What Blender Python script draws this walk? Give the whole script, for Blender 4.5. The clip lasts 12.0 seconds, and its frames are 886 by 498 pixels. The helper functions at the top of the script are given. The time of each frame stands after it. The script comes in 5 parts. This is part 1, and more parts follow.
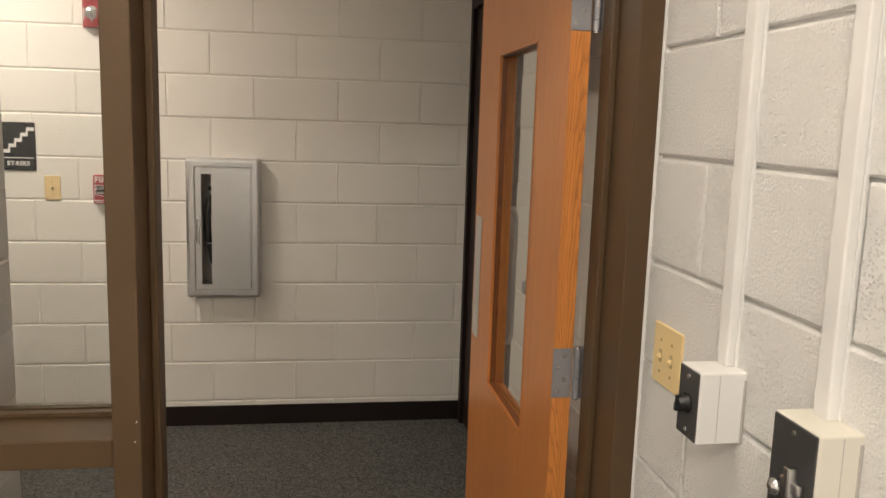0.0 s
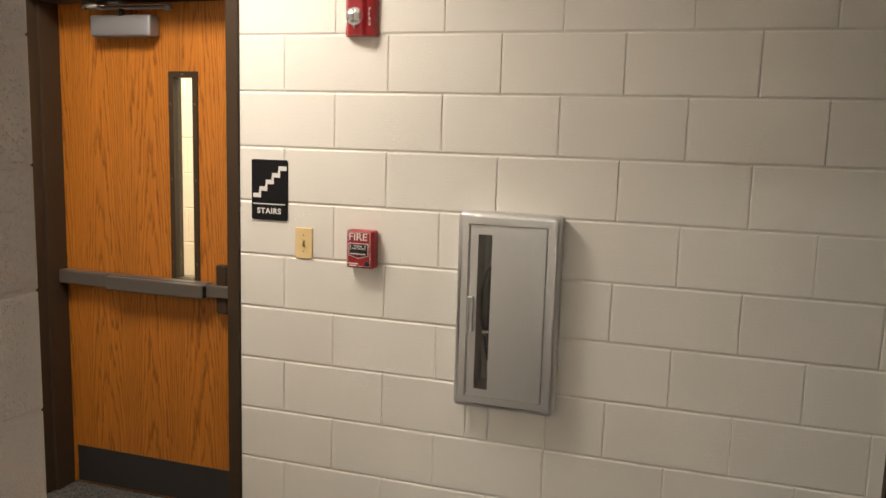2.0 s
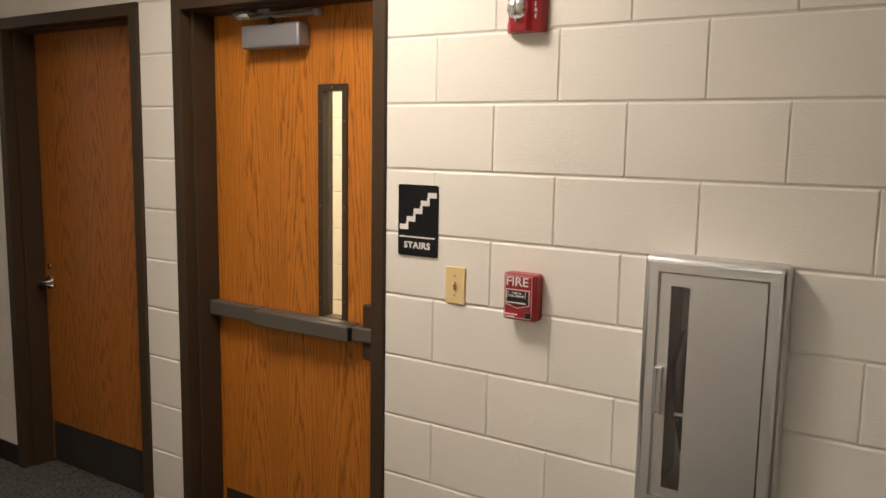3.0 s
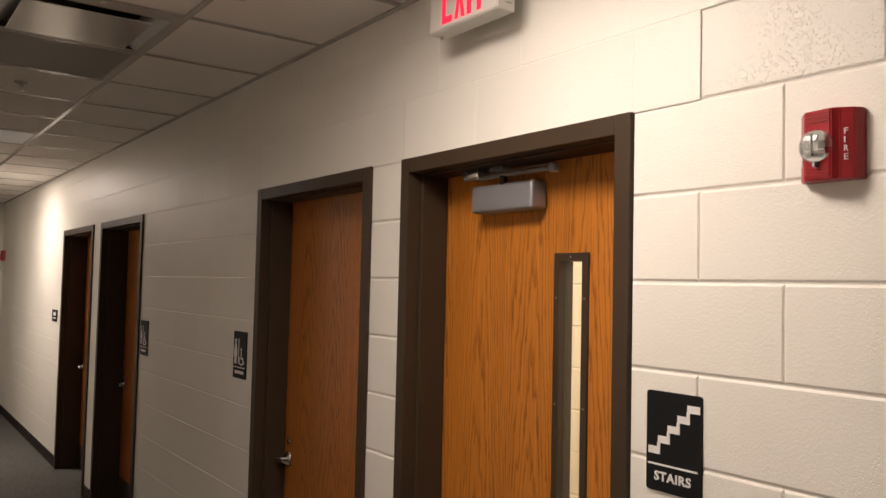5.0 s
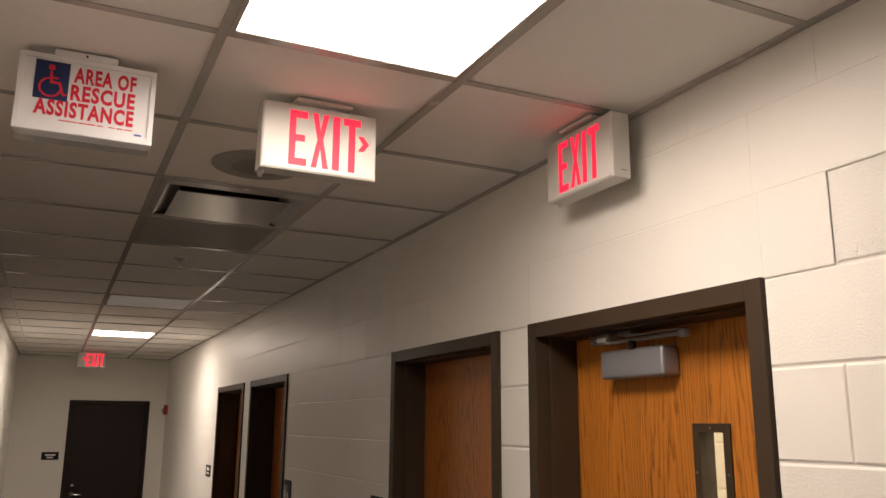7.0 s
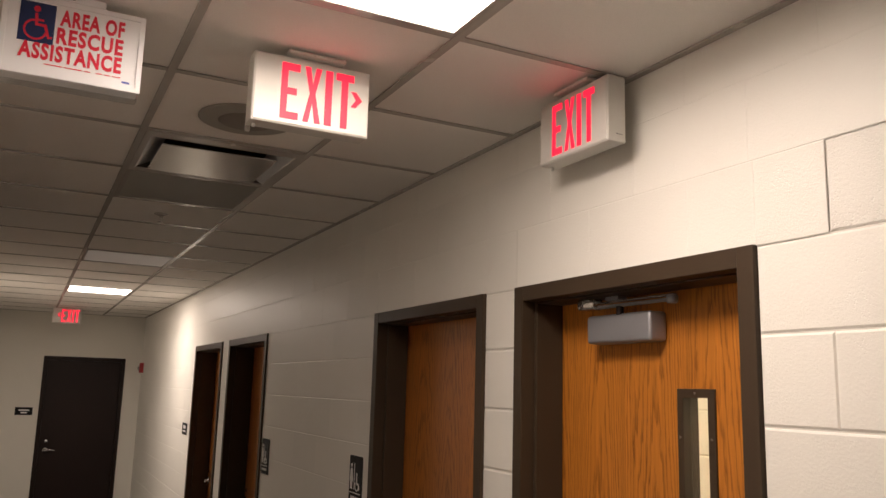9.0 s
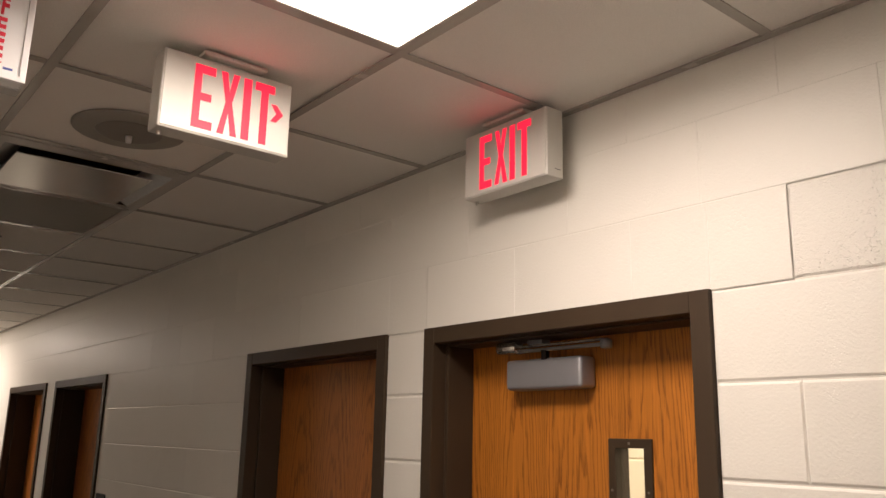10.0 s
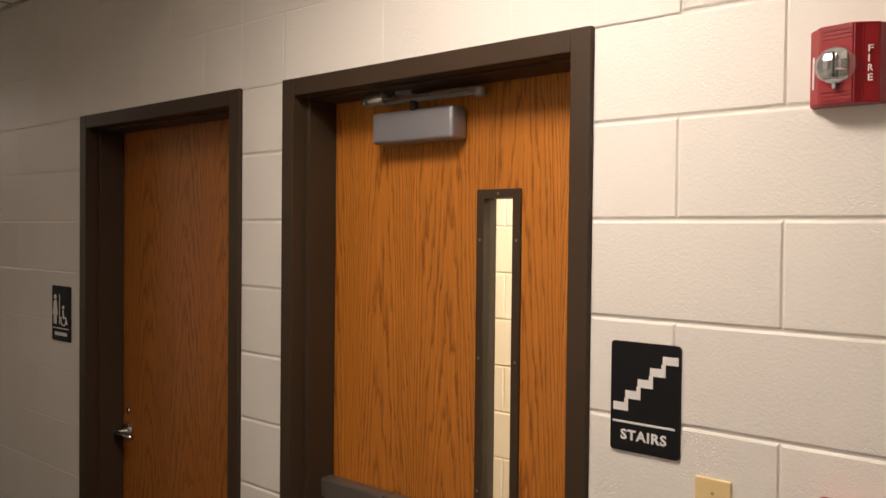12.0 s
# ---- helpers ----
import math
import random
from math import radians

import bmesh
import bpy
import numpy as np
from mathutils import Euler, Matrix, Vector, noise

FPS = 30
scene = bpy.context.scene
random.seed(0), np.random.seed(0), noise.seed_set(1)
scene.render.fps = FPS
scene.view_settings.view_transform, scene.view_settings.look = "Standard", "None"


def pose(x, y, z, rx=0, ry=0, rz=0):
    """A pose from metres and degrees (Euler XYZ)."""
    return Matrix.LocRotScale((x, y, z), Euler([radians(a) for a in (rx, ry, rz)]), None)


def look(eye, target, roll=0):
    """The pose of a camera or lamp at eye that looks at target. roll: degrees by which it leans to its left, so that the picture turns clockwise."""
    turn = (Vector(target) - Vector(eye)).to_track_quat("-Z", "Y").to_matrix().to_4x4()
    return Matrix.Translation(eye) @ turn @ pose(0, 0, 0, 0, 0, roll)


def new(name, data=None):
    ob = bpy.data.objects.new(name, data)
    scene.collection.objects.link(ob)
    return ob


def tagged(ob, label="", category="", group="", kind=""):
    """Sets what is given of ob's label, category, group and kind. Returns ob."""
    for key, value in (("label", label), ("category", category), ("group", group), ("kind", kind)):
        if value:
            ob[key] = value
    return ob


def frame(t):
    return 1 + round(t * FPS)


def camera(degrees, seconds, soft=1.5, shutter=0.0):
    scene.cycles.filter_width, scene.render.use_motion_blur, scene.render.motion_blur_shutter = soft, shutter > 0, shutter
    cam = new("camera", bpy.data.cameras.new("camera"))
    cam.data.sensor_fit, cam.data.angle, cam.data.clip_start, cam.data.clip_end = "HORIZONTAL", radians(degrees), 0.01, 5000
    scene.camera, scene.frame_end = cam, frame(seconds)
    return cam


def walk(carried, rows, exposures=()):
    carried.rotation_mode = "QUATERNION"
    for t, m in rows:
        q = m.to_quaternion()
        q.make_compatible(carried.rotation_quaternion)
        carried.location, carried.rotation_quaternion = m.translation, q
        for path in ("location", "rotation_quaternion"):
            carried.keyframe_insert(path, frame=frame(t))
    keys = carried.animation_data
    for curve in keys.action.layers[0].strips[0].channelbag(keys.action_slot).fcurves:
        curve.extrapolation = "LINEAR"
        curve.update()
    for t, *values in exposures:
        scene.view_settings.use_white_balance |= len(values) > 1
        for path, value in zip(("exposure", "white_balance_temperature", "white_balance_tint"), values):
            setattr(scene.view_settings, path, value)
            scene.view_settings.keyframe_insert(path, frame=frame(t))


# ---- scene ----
cam = camera(57.5, 12.0, 1.5, 0.07)
PATH = [
    (0, (-0.108, 0.03, 1.581), (0.202, 1.981, 1.273), 1.8),
    (0.5, (-0.059, 0.304, 1.581), (0.107, 2.272, 1.264), 2.0),
    (1, (-0.036, 0.686, 1.621), (-0.006, 2.663, 1.317), 0.7),
    (1.5, (0.022, 1.051, 1.639), (-0.239, 3.032, 1.346), 1.62),
    (2, (0.053, 1.417, 1.64), (-0.554, 3.32, 1.354), 1.7),
    (2.5, (-0.025, 1.745, 1.687), (-0.84, 3.558, 1.39), 0.99),
    (3, (-0.041, 2.014, 1.664), (-1.121, 3.677, 1.397), 1.0),
    (3.2, (-0.073, 2.089, 1.658), (-1.23, 3.701, 1.41), 1.4),
    (4.8, (-0.309, 2.557, 1.742), (-1.908, 3.758, 1.754), 0.6),
    (5, (-0.311, 2.604, 1.752), (-1.935, 3.768, 1.844), 1.3),
    (5.5, (-0.287, 2.664, 1.809), (-1.955, 3.738, 2.063), 1.3),
    (6, (-0.278, 2.657, 1.83), (-1.97, 3.655, 2.207), 0.6),
    (6.5, (-0.28, 2.655, 1.843), (-2.026, 3.53, 2.273), 0.2),
    (6.7, (-0.282, 2.657, 1.85), (-2.042, 3.502, 2.286), 0.1),
    (8.3, (-0.307, 2.636, 1.819), (-2.081, 3.475, 2.203), 1.4),
    (8.5, (-0.305, 2.64, 1.838), (-2.08, 3.486, 2.203), 1.1),
    (9, (-0.321, 2.633, 1.834), (-2.077, 3.526, 2.178), 1.6),
    (9.5, (-0.459, 2.59, 1.834), (-2.113, 3.646, 2.221), 1.5),
    (10, (-0.625, 2.524, 1.851), (-2.138, 3.752, 2.304), 1.2),
    (10.5, (-0.698, 2.515, 1.846), (-2.132, 3.825, 2.326), 1.8),
    (11, (-0.708, 2.525, 1.84), (-2.09, 3.903, 2.278), 2.2),
    (11.5, (-0.735, 2.555, 1.81), (-2.064, 4.03, 2.051), 1.3),
    (12, (-0.756, 2.585, 1.742), (-2.043, 4.115, 1.703), 0.6),
]
EXPOSURES = [(0.0, 0.20, 6400, 10), (0.5, 0.30, 6400, 9), (1.0, 0.64, 6450, 10), (1.5, 0.36, 6350, 8), (2.0, 0.28, 6350, 8), (2.5, 0.20, 6350, 8), (3.0, 0.14, 6400, 9), (5.0, -0.06, 6450, 14), (5.5, -0.26, 6450, 14), (6.5, -0.28, 6450, 14), (8.5, -0.25, 6450, 15), (9.5, -0.22, 6450, 14), (10.5, -0.34, 6450, 14), (11.5, -0.28, 6450, 14), (12.0, -0.10, 6450, 14)]
walk(cam, [(t, look(eye, target, roll)) for t, eye, target, roll in PATH], EXPOSURES)

# ---- world and lights ----
world = bpy.data.worlds.new("world")
scene.world = world
world.use_nodes = True
world.node_tree.nodes["Background"].inputs["Color"].default_value = (0.02, 0.02, 0.02, 1)
world.node_tree.nodes["Background"].inputs["Strength"].default_value = 0.1

LAMP_WARM = (1.0, 0.858, 0.720)
LAMP_COOL = (1.0, 0.912, 0.795)
CORRIDOR_GLOW, FAR_GLOW, ROOM_GLOW, STAIR_GLOW = 9.0, 9.0, 9.0, 9.0   # diffusers
CORRIDOR_W, FAR_W, ROOM_W, STAIR_W = 21.5, 39.0, 46.0, 60.0              # lamps behind them
LETTER_GLOW = 1.9


def panel_lamp(name, x, y, z, size, watts, color, spread):
    """The light of one flat ceiling panel."""
    la = bpy.data.lights.new(name, "AREA")
    la.shape, la.size, la.size_y, la.energy, la.color, la.spread = "RECTANGLE", size, size, watts, color, radians(spread)
    ob = new(name, la)
    ob.location = (x, y, z)
    return ob


panel_lamp("corridor_panel_lamp", -1.740, 3.23, 2.716, 0.55, CORRIDOR_W, LAMP_WARM, 172)
panel_lamp("far_panel_lamp", -9.06, 3.23, 2.716, 0.55, FAR_W, LAMP_WARM, 180)
panel_lamp("room_panel_lamp", -0.645, -0.995, 2.713, 0.55, ROOM_W, LAMP_COOL, 180)
panel_lamp("door_panel_lamp", -0.300, 0.850, 2.713, 0.55, 3.0, LAMP_COOL, 180)
panel_lamp("stair_panel_lamp", -1.995, 4.905, 2.743, 0.55, STAIR_W, (1.0, 0.88, 0.69), 180)

FL = 0.02          # carpet level
CEIL = 2.722       # ceiling grid level
WY = 4.10          # face of the long corridor wall
COURSE, BLOCK = 0.2032, 0.4064


# ---- materials ----
def material(name, color, rough=0.5, metal=0.0, vary=0.06, scale=6.0, bump=0.0, bscale=200.0, fine=0.0, stretch=(1, 1, 1), spec=0.5, per_piece=0.0):
    m = bpy.data.materials.new(name)
    m.use_nodes = True
    n, l = m.node_tree.nodes, m.node_tree.links
    b = n["Principled BSDF"]
    b.inputs["Roughness"].default_value, b.inputs["Metallic"].default_value = rough, metal
    b.inputs["Specular IOR Level"].default_value = spec
    geo = n.new("ShaderNodeNewGeometry")
    mp = n.new("ShaderNodeMapping")
    mp.inputs["Scale"].default_value = stretch
    l.new(geo.outputs["Position"], mp.inputs["Vector"])
    big = n.new("ShaderNodeTexNoise")
    big.inputs["Scale"].default_value, big.inputs["Detail"].default_value = scale, 5
    l.new(mp.outputs[0], big.inputs["Vector"])
    small = n.new("ShaderNodeTexNoise")
    small.inputs["Scale"].default_value, small.inputs["Detail"].default_value = bscale, 4
    l.new(mp.outputs[0], small.inputs["Vector"])
    mix = n.new("ShaderNodeMath")
    mix.operation = "MULTIPLY_ADD"
    l.new(big.outputs["Fac"], mix.inputs[0])
    mix.inputs[1].default_value, mix.inputs[2].default_value = 2 * vary, 1 - vary
    last = mix.outputs[0]
    if fine:
        m2 = n.new("ShaderNodeMath")
        m2.operation = "MULTIPLY_ADD"
        l.new(small.outputs["Fac"], m2.inputs[0])
        m2.inputs[1].default_value, m2.inputs[2].default_value = 2 * fine, 1 - fine
        m3 = n.new("ShaderNodeMath")
        m3.operation = "MULTIPLY"
        l.new(last, m3.inputs[0]), l.new(m2.outputs[0], m3.inputs[1])
        last = m3.outputs[0]
    if per_piece:
        info = n.new("ShaderNodeObjectInfo")
        m4 = n.new("ShaderNodeMath")
        m4.operation = "MULTIPLY_ADD"
        l.new(info.outputs["Random"], m4.inputs[0])
        m4.inputs[1].default_value, m4.inputs[2].default_value = 2 * per_piece, 1 - per_piece
        m5 = n.new("ShaderNodeMath")
        m5.operation = "MULTIPLY"
        l.new(last, m5.inputs[0]), l.new(m4.outputs[0], m5.inputs[1])
        last = m5.outputs[0]
    vm = n.new("ShaderNodeVectorMath")
    vm.operation = "SCALE"
    vm.inputs[0].default_value = color
    l.new(last, vm.inputs["Scale"])
    l.new(vm.outputs[0], b.inputs["Base Color"])
    rm = n.new("ShaderNodeMath")
    rm.operation = "MULTIPLY_ADD"
    l.new(big.outputs["Fac"], rm.inputs[0])
    rm.inputs[1].default_value, rm.inputs[2].default_value = 0.16, rough - 0.08
    l.new(rm.outputs[0], b.inputs["Roughness"])
    if bump:
        bp = n.new("ShaderNodeBump")
        bp.inputs["Strength"].default_value, bp.inputs["Distance"].default_value = min(1.0, bump), 0.002
        l.new(small.outputs["Fac"], bp.inputs["Height"])
        l.new(bp.outputs[0], b.inputs["Normal"])
    return m


def block_paint(name, color, pits, rough=0.42, relief=0.30, grain_scale=150, lo=0.54, hi=0.74):
    """Painted concrete block: soft orange-peel grain, open pits and faint roller marks."""
    m = material(name, color, rough, 0, 0.035, 3.0, 0, 260, 0.012, per_piece=0.022)
    n, l = m.node_tree.nodes, m.node_tree.links
    b = n["Principled BSDF"]
    geo = n.new("ShaderNodeNewGeometry")
    info = n.new("ShaderNodeObjectInfo")
    grain = n.new("ShaderNodeTexNoise")
    grain.inputs["Scale"].default_value, grain.inputs["Detail"].default_value, grain.inputs["Roughness"].default_value = grain_scale, 5, 0.6
    l.new(geo.outputs["Position"], grain.inputs["Vector"])
    patch = n.new("ShaderNodeTexNoise")
    patch.inputs["Scale"].default_value, patch.inputs["Detail"].default_value = 3.4, 3
    l.new(geo.outputs["Position"], patch.inputs["Vector"])
    cells = n.new("ShaderNodeTexVoronoi")
    cells.inputs["Scale"].default_value = 170
    l.new(geo.outputs["Position"], cells.inputs["Vector"])
    pit = n.new("ShaderNodeMapRange")
    pit.inputs["From Min"].default_value, pit.inputs["From Max"].default_value = 0.12, 0.34
    l.new(cells.outputs["Distance"], pit.inputs["Value"])
    sel = n.new("ShaderNodeMapRange")
    sel.inputs["From Min"].default_value, sel.inputs["From Max"].default_value = lo, hi
    l.new(patch.outputs["Fac"], sel.inputs["Value"])
    inv = n.new("ShaderNodeMath")
    inv.operation = "SUBTRACT"
    inv.inputs[0].default_value = 1.0
    l.new(pit.outputs[0], inv.inputs[1])
    hole = n.new("ShaderNodeMath")
    hole.operation = "MULTIPLY"
    l.new(inv.outputs[0], hole.inputs[0]), l.new(sel.outputs[0], hole.inputs[1])
    h = n.new("ShaderNodeMath")
    h.operation = "MULTIPLY_ADD"
    l.new(hole.outputs[0], h.inputs[0])
    h.inputs[1].default_value = -pits
    l.new(grain.outputs["Fac"], h.inputs[2])
    bp = n.new("ShaderNodeBump")
    bp.inputs["Strength"].default_value, bp.inputs["Distance"].default_value = relief, 0.0022 if relief < 1 else 0.0042
    l.new(h.outputs[0], bp.inputs["Height"])
    l.new(bp.outputs[0], b.inputs["Normal"])
    return m


def oak(name, light, dark, axis="X", flitch=0.25, shift=0.0, arch=500.0, rise=7.0, contrast=0.8, rough=0.34, jag=0.5, streaks=0.5):
    """Stained plain-sawn veneer: leaves side by side, nested pointed arches in the middle of each, straight grain at their edges, fine pores."""
    m = bpy.data.materials.new(name)
    m.use_nodes = True
    n, l = m.node_tree.nodes, m.node_tree.links
    b = n["Principled BSDF"]
    geo, sep = n.new("ShaderNodeNewGeometry"), n.new("ShaderNodeSeparateXYZ")
    l.new(geo.outputs["Position"], sep.inputs[0])

    def calc(op, *values):
        node = n.new("ShaderNodeMath")
        node.operation = op
        for k, v in enumerate(values):
            if isinstance(v, (int, float)):
                node.inputs[k].default_value = v
            else:
                l.new(v, node.inputs[k])
        return node.outputs[0]

    def cloud(across, up, detail=2.0, roughness=0.5):
        mp, tex = n.new("ShaderNodeMapping"), n.new("ShaderNodeTexNoise")
        mp.inputs["Scale"].default_value = (across, across, up)
        tex.inputs["Scale"].default_value, tex.inputs["Detail"].default_value, tex.inputs["Roughness"].default_value = 1.0, detail, roughness
        l.new(geo.outputs["Position"], mp.inputs["Vector"]), l.new(mp.outputs[0], tex.inputs["Vector"])
        return tex.outputs["Fac"]

    bend = calc("SUBTRACT", cloud(4, 0.35), 0.5)
    u = calc("MULTIPLY_ADD", bend, 0.16, calc("ADD", sep.outputs[axis], shift))
    leaf = calc("DIVIDE", u, flitch)
    v = calc("MULTIPLY", calc("SUBTRACT", calc("FRACT", leaf), 0.5), flitch)
    z = calc("MULTIPLY_ADD", calc("FLOOR", leaf), 0.37, sep.outputs["Z"])
    phase = calc("ADD", calc("MULTIPLY", calc("MULTIPLY", v, v), arch), calc("MULTIPLY", z, rise))
    phase = calc("MULTIPLY_ADD", calc("SUBTRACT", cloud(10, 0.75), 0.5), 4.0, phase)
    phase = calc("MULTIPLY_ADD", calc("SUBTRACT", cloud(120, 9, 3), 0.5), jag * 2, phase)
    ramp = n.new("ShaderNodeValToRGB")
    e = ramp.color_ramp.elements
    e[0].position, e[0].color = 0.0, (*dark, 1)
    e[1].position, e[1].color = 0.30, (*light, 1)
    e.new(0.09).color = (*[0.75 * d + 0.25 * c for d, c in zip(dark, light)], 1)
    e.new(0.90).color = (*light, 1)
    e.new(1.0).color = (*dark, 1)
    l.new(calc("FRACT", phase), ramp.inputs["Fac"])
    flat = n.new("ShaderNodeMix")
    flat.data_type = "RGBA"
    flat.inputs["A"].default_value = (*light, 1)
    l.new(ramp.outputs["Color"], flat.inputs["B"])
    l.new(calc("MULTIPLY", calc("MULTIPLY_ADD", cloud(16, 2.2), 1.0, 0.35), contrast), flat.inputs["Factor"])
    pores = cloud(420, 9, 3)
    tone = calc("MULTIPLY", calc("MULTIPLY_ADD", pores, 0.5, 0.60), calc("MULTIPLY_ADD", cloud(2.2, 0.55, 3), 0.4, 1.0))
    tone = calc("MULTIPLY", tone, calc("MULTIPLY_ADD", cloud(95, 1.1, 3), streaks, 1.0 - streaks / 2))
    vm = n.new("ShaderNodeVectorMath")
    vm.operation = "SCALE"
    l.new(flat.outputs["Result"], vm.inputs[0]), l.new(tone, vm.inputs["Scale"])
    l.new(vm.outputs[0], b.inputs["Base Color"])
    b.inputs["Roughness"].default_value = rough
    bp = n.new("ShaderNodeBump")
    bp.inputs["Strength"].default_value, bp.inputs["Distance"].default_value = 0.12, 0.001
    l.new(pores, bp.inputs["Height"]), l.new(bp.outputs[0], b.inputs["Normal"])
    return m


def glow(name, color, strength):
    m = bpy.data.materials.new(name)
    m.use_nodes = True
    b = m.node_tree.nodes["Principled BSDF"]
    b.inputs["Base Color"].default_value = (*[0.3 * min(1, c) for c in color], 1)
    b.inputs["Emission Color"].default_value = (*color, 1)
    b.inputs["Emission Strength"].default_value = strength
    b.inputs["Roughness"].default_value = 0.5
    return m


def glass(name, tint=(1, 1, 1), rough=0.0, floor=0.04):
    m = bpy.data.materials.new(name)
    m.use_nodes = True
    n, l = m.node_tree.nodes, m.node_tree.links
    out = n["Material Output"]
    n.remove(n["Principled BSDF"])
    tr, gl, mx, lw = n.new("ShaderNodeBsdfTransparent"), n.new("ShaderNodeBsdfGlossy"), n.new("ShaderNodeMixShader"), n.new("ShaderNodeLayerWeight")
    tr.inputs["Color"].default_value = (*tint, 1)
    gl.inputs["Roughness"].default_value = rough
    lw.inputs["Blend"].default_value = 0.5
    pw, ma = n.new("ShaderNodeMath"), n.new("ShaderNodeMath")
    pw.operation, ma.operation = "POWER", "MULTIPLY_ADD"
    pw.inputs[1].default_value, ma.inputs[1].default_value, ma.inputs[2].default_value = 5.0, 0.6, floor
    l.new(lw.outputs["Facing"], pw.inputs[0]), l.new(pw.outputs[0], ma.inputs[0])
    l.new(ma.outputs[0], mx.inputs[0]), l.new(tr.outputs[0], mx.inputs[1]), l.new(gl.outputs[0], mx.inputs[2]), l.new(mx.outputs[0], out.inputs["Surface"])
    return m


PAINT = block_paint("cream_block_paint", (0.82, 0.795, 0.735), 2.6, 0.42, 0.50, 150, 0.58, 0.72)
PAINT_PITTED = block_paint("pitted_cream_block_paint", (0.82, 0.795, 0.735), 2.2, 0.44, 0.7, 150, 0.42, 0.62)
PAINT_ROUGH = block_paint("white_block_paint", (0.78, 0.765, 0.74), 1.4, 0.38, 1.0, 165, 0.44, 0.64)
PAINT_STAIR = block_paint("yellow_block_paint", (0.80, 0.765, 0.64), 1.0)
MORTAR = material("painted_mortar", (0.77, 0.745, 0.685), 0.55, 0, 0.05, 5, 0.5, 240, 0.03)
MORTAR_WHITE = material("white_painted_mortar", (0.74, 0.725, 0.70), 0.55, 0, 0.05, 5, 0.5, 240, 0.03)
PLAIN_WALL = material("painted_plaster", (0.72, 0.69, 0.62), 0.6, 0, 0.04, 2.5, 0.3, 180, 0.02)
TILE = material("mineral_fibre_tile", (0.86, 0.825, 0.775), 0.9, 0, 0.03, 2.0, 0.7, 330, 0.10, spec=0.2)
# white enamel, greyed so the tees carry the shade of the tile edges
TEE = material("shade_grey_enamel", (0.46, 0.43, 0.39), 0.24, 0, 0.04, 9, 0, 200)
CARPET = material("charcoal_carpet", (0.098, 0.096, 0.090), 0.95, 0, 0.14, 3.5, 1.0, 120, 1.7, spec=0.1)
RUBBER = material("black_brown_vinyl", (0.013, 0.008, 0.007), 0.5, 0, 0.12, 8, 0.1, 120, spec=0.3)
FRAME = material("bronze_brown_enamel", (0.054, 0.036, 0.022), 0.46, 0, 0.10, 5, 0.12, 160, 0.04, spec=0.22)
ENTRY_FRAME = material("light_bronze_enamel", (0.092, 0.056, 0.028), 0.44, 0, 0.12, 5, 0.12, 160, 0.05, spec=0.25)
DARKDOOR = material("dark_brown_enamel", (0.017, 0.009, 0.007), 0.5, 0, 0.12, 4, 0.1, 150, 0.04, spec=0.2)
OAK = oak("orange_oak_veneer", (0.50, 0.176, 0.023), (0.17, 0.046, 0.006), "X", 0.245, 0.06, 520, 3.4, 0.86, 0.34, 0.7)
OAK_RED = oak("red_brown_oak_veneer", (0.43, 0.150, 0.028), (0.17, 0.050, 0.011), "X", 0.27, 0.0, 300, 5.5, 0.92, 0.34, 0.8)
OAK_BEAD = oak("dark_oak_bead", (0.20, 0.060, 0.013), (0.08, 0.022, 0.005), "X", 0.02, 0.0, 9000, 5.0, 0.9, 0.4, 0.6)
OAK_PLAIN = oak("honey_oak_veneer", (0.55, 0.205, 0.050), (0.40, 0.135, 0.030), "Y", 0.31, 0.02, 300, 4.0, 0.35, 0.30, 0.4, 0.2)
OAK_EDGE = oak("honey_oak_edge", (0.60, 0.225, 0.050), (0.33, 0.105, 0.022), "X", 0.05, 0.0, 6000, 12.0, 0.8, 0.38, 0.8, 0.4)
STEEL = material("brushed_stainless", (0.67, 0.67, 0.67), 0.34, 0.78, 0.06, 5, 0.10, 300, 0.05, stretch=(1, 1, 0.06))
STEEL_DARK = material("grey_steel_interior", (0.70, 0.68, 0.64), 0.5, 0.1, 0.1, 7, 0, 200)
CHROME = material("satin_chrome", (0.62, 0.61, 0.60), 0.25, 1.0, 0.05, 10, 0, 200)
ALU = material("sprayed_aluminium", (0.33, 0.33, 0.35), 0.42, 0.55, 0.05, 10, 0.1, 500)
BRONZE = material("painted_bronze_metal", (0.165, 0.145, 0.125), 0.38, 0.45, 0.08, 8, 0.1, 300)
KICK = material("dark_grey_kick_plate", (0.060, 0.056, 0.052), 0.36, 0.4, 0.14, 6, 0.1, 200)
BRASS = material("brass_screw", (0.72, 0.50, 0.20), 0.3, 1.0, 0.05, 20)
BLACK = material("black_plastic", (0.012, 0.012, 0.013), 0.4, 0, 0.1, 20)
SIGN_BLACK = material("black_sign_plastic", (0.008, 0.008, 0.009), 0.6, 0, 0.1, 20, 0.1, 600, spec=0.2)
SIGN_WHITE = material("white_sign_relief", (0.80, 0.79, 0.77), 0.5, 0, 0.03, 20)
RED = material("fire_red_enamel", (0.33, 0.016, 0.022), 0.32, 0, 0.07, 14, 0.05, 400)
RED_DARK = material("dark_red_enamel", (0.24, 0.012, 0.014), 0.4, 0, 0.07, 14)
IVORY = material("ivory_plastic", (0.78, 0.60, 0.30), 0.38, 0, 0.03, 20)
IVORY_DARK = material("ivory_shadow_slot", (0.42, 0.31, 0.15), 0.45, 0, 0.03, 20)
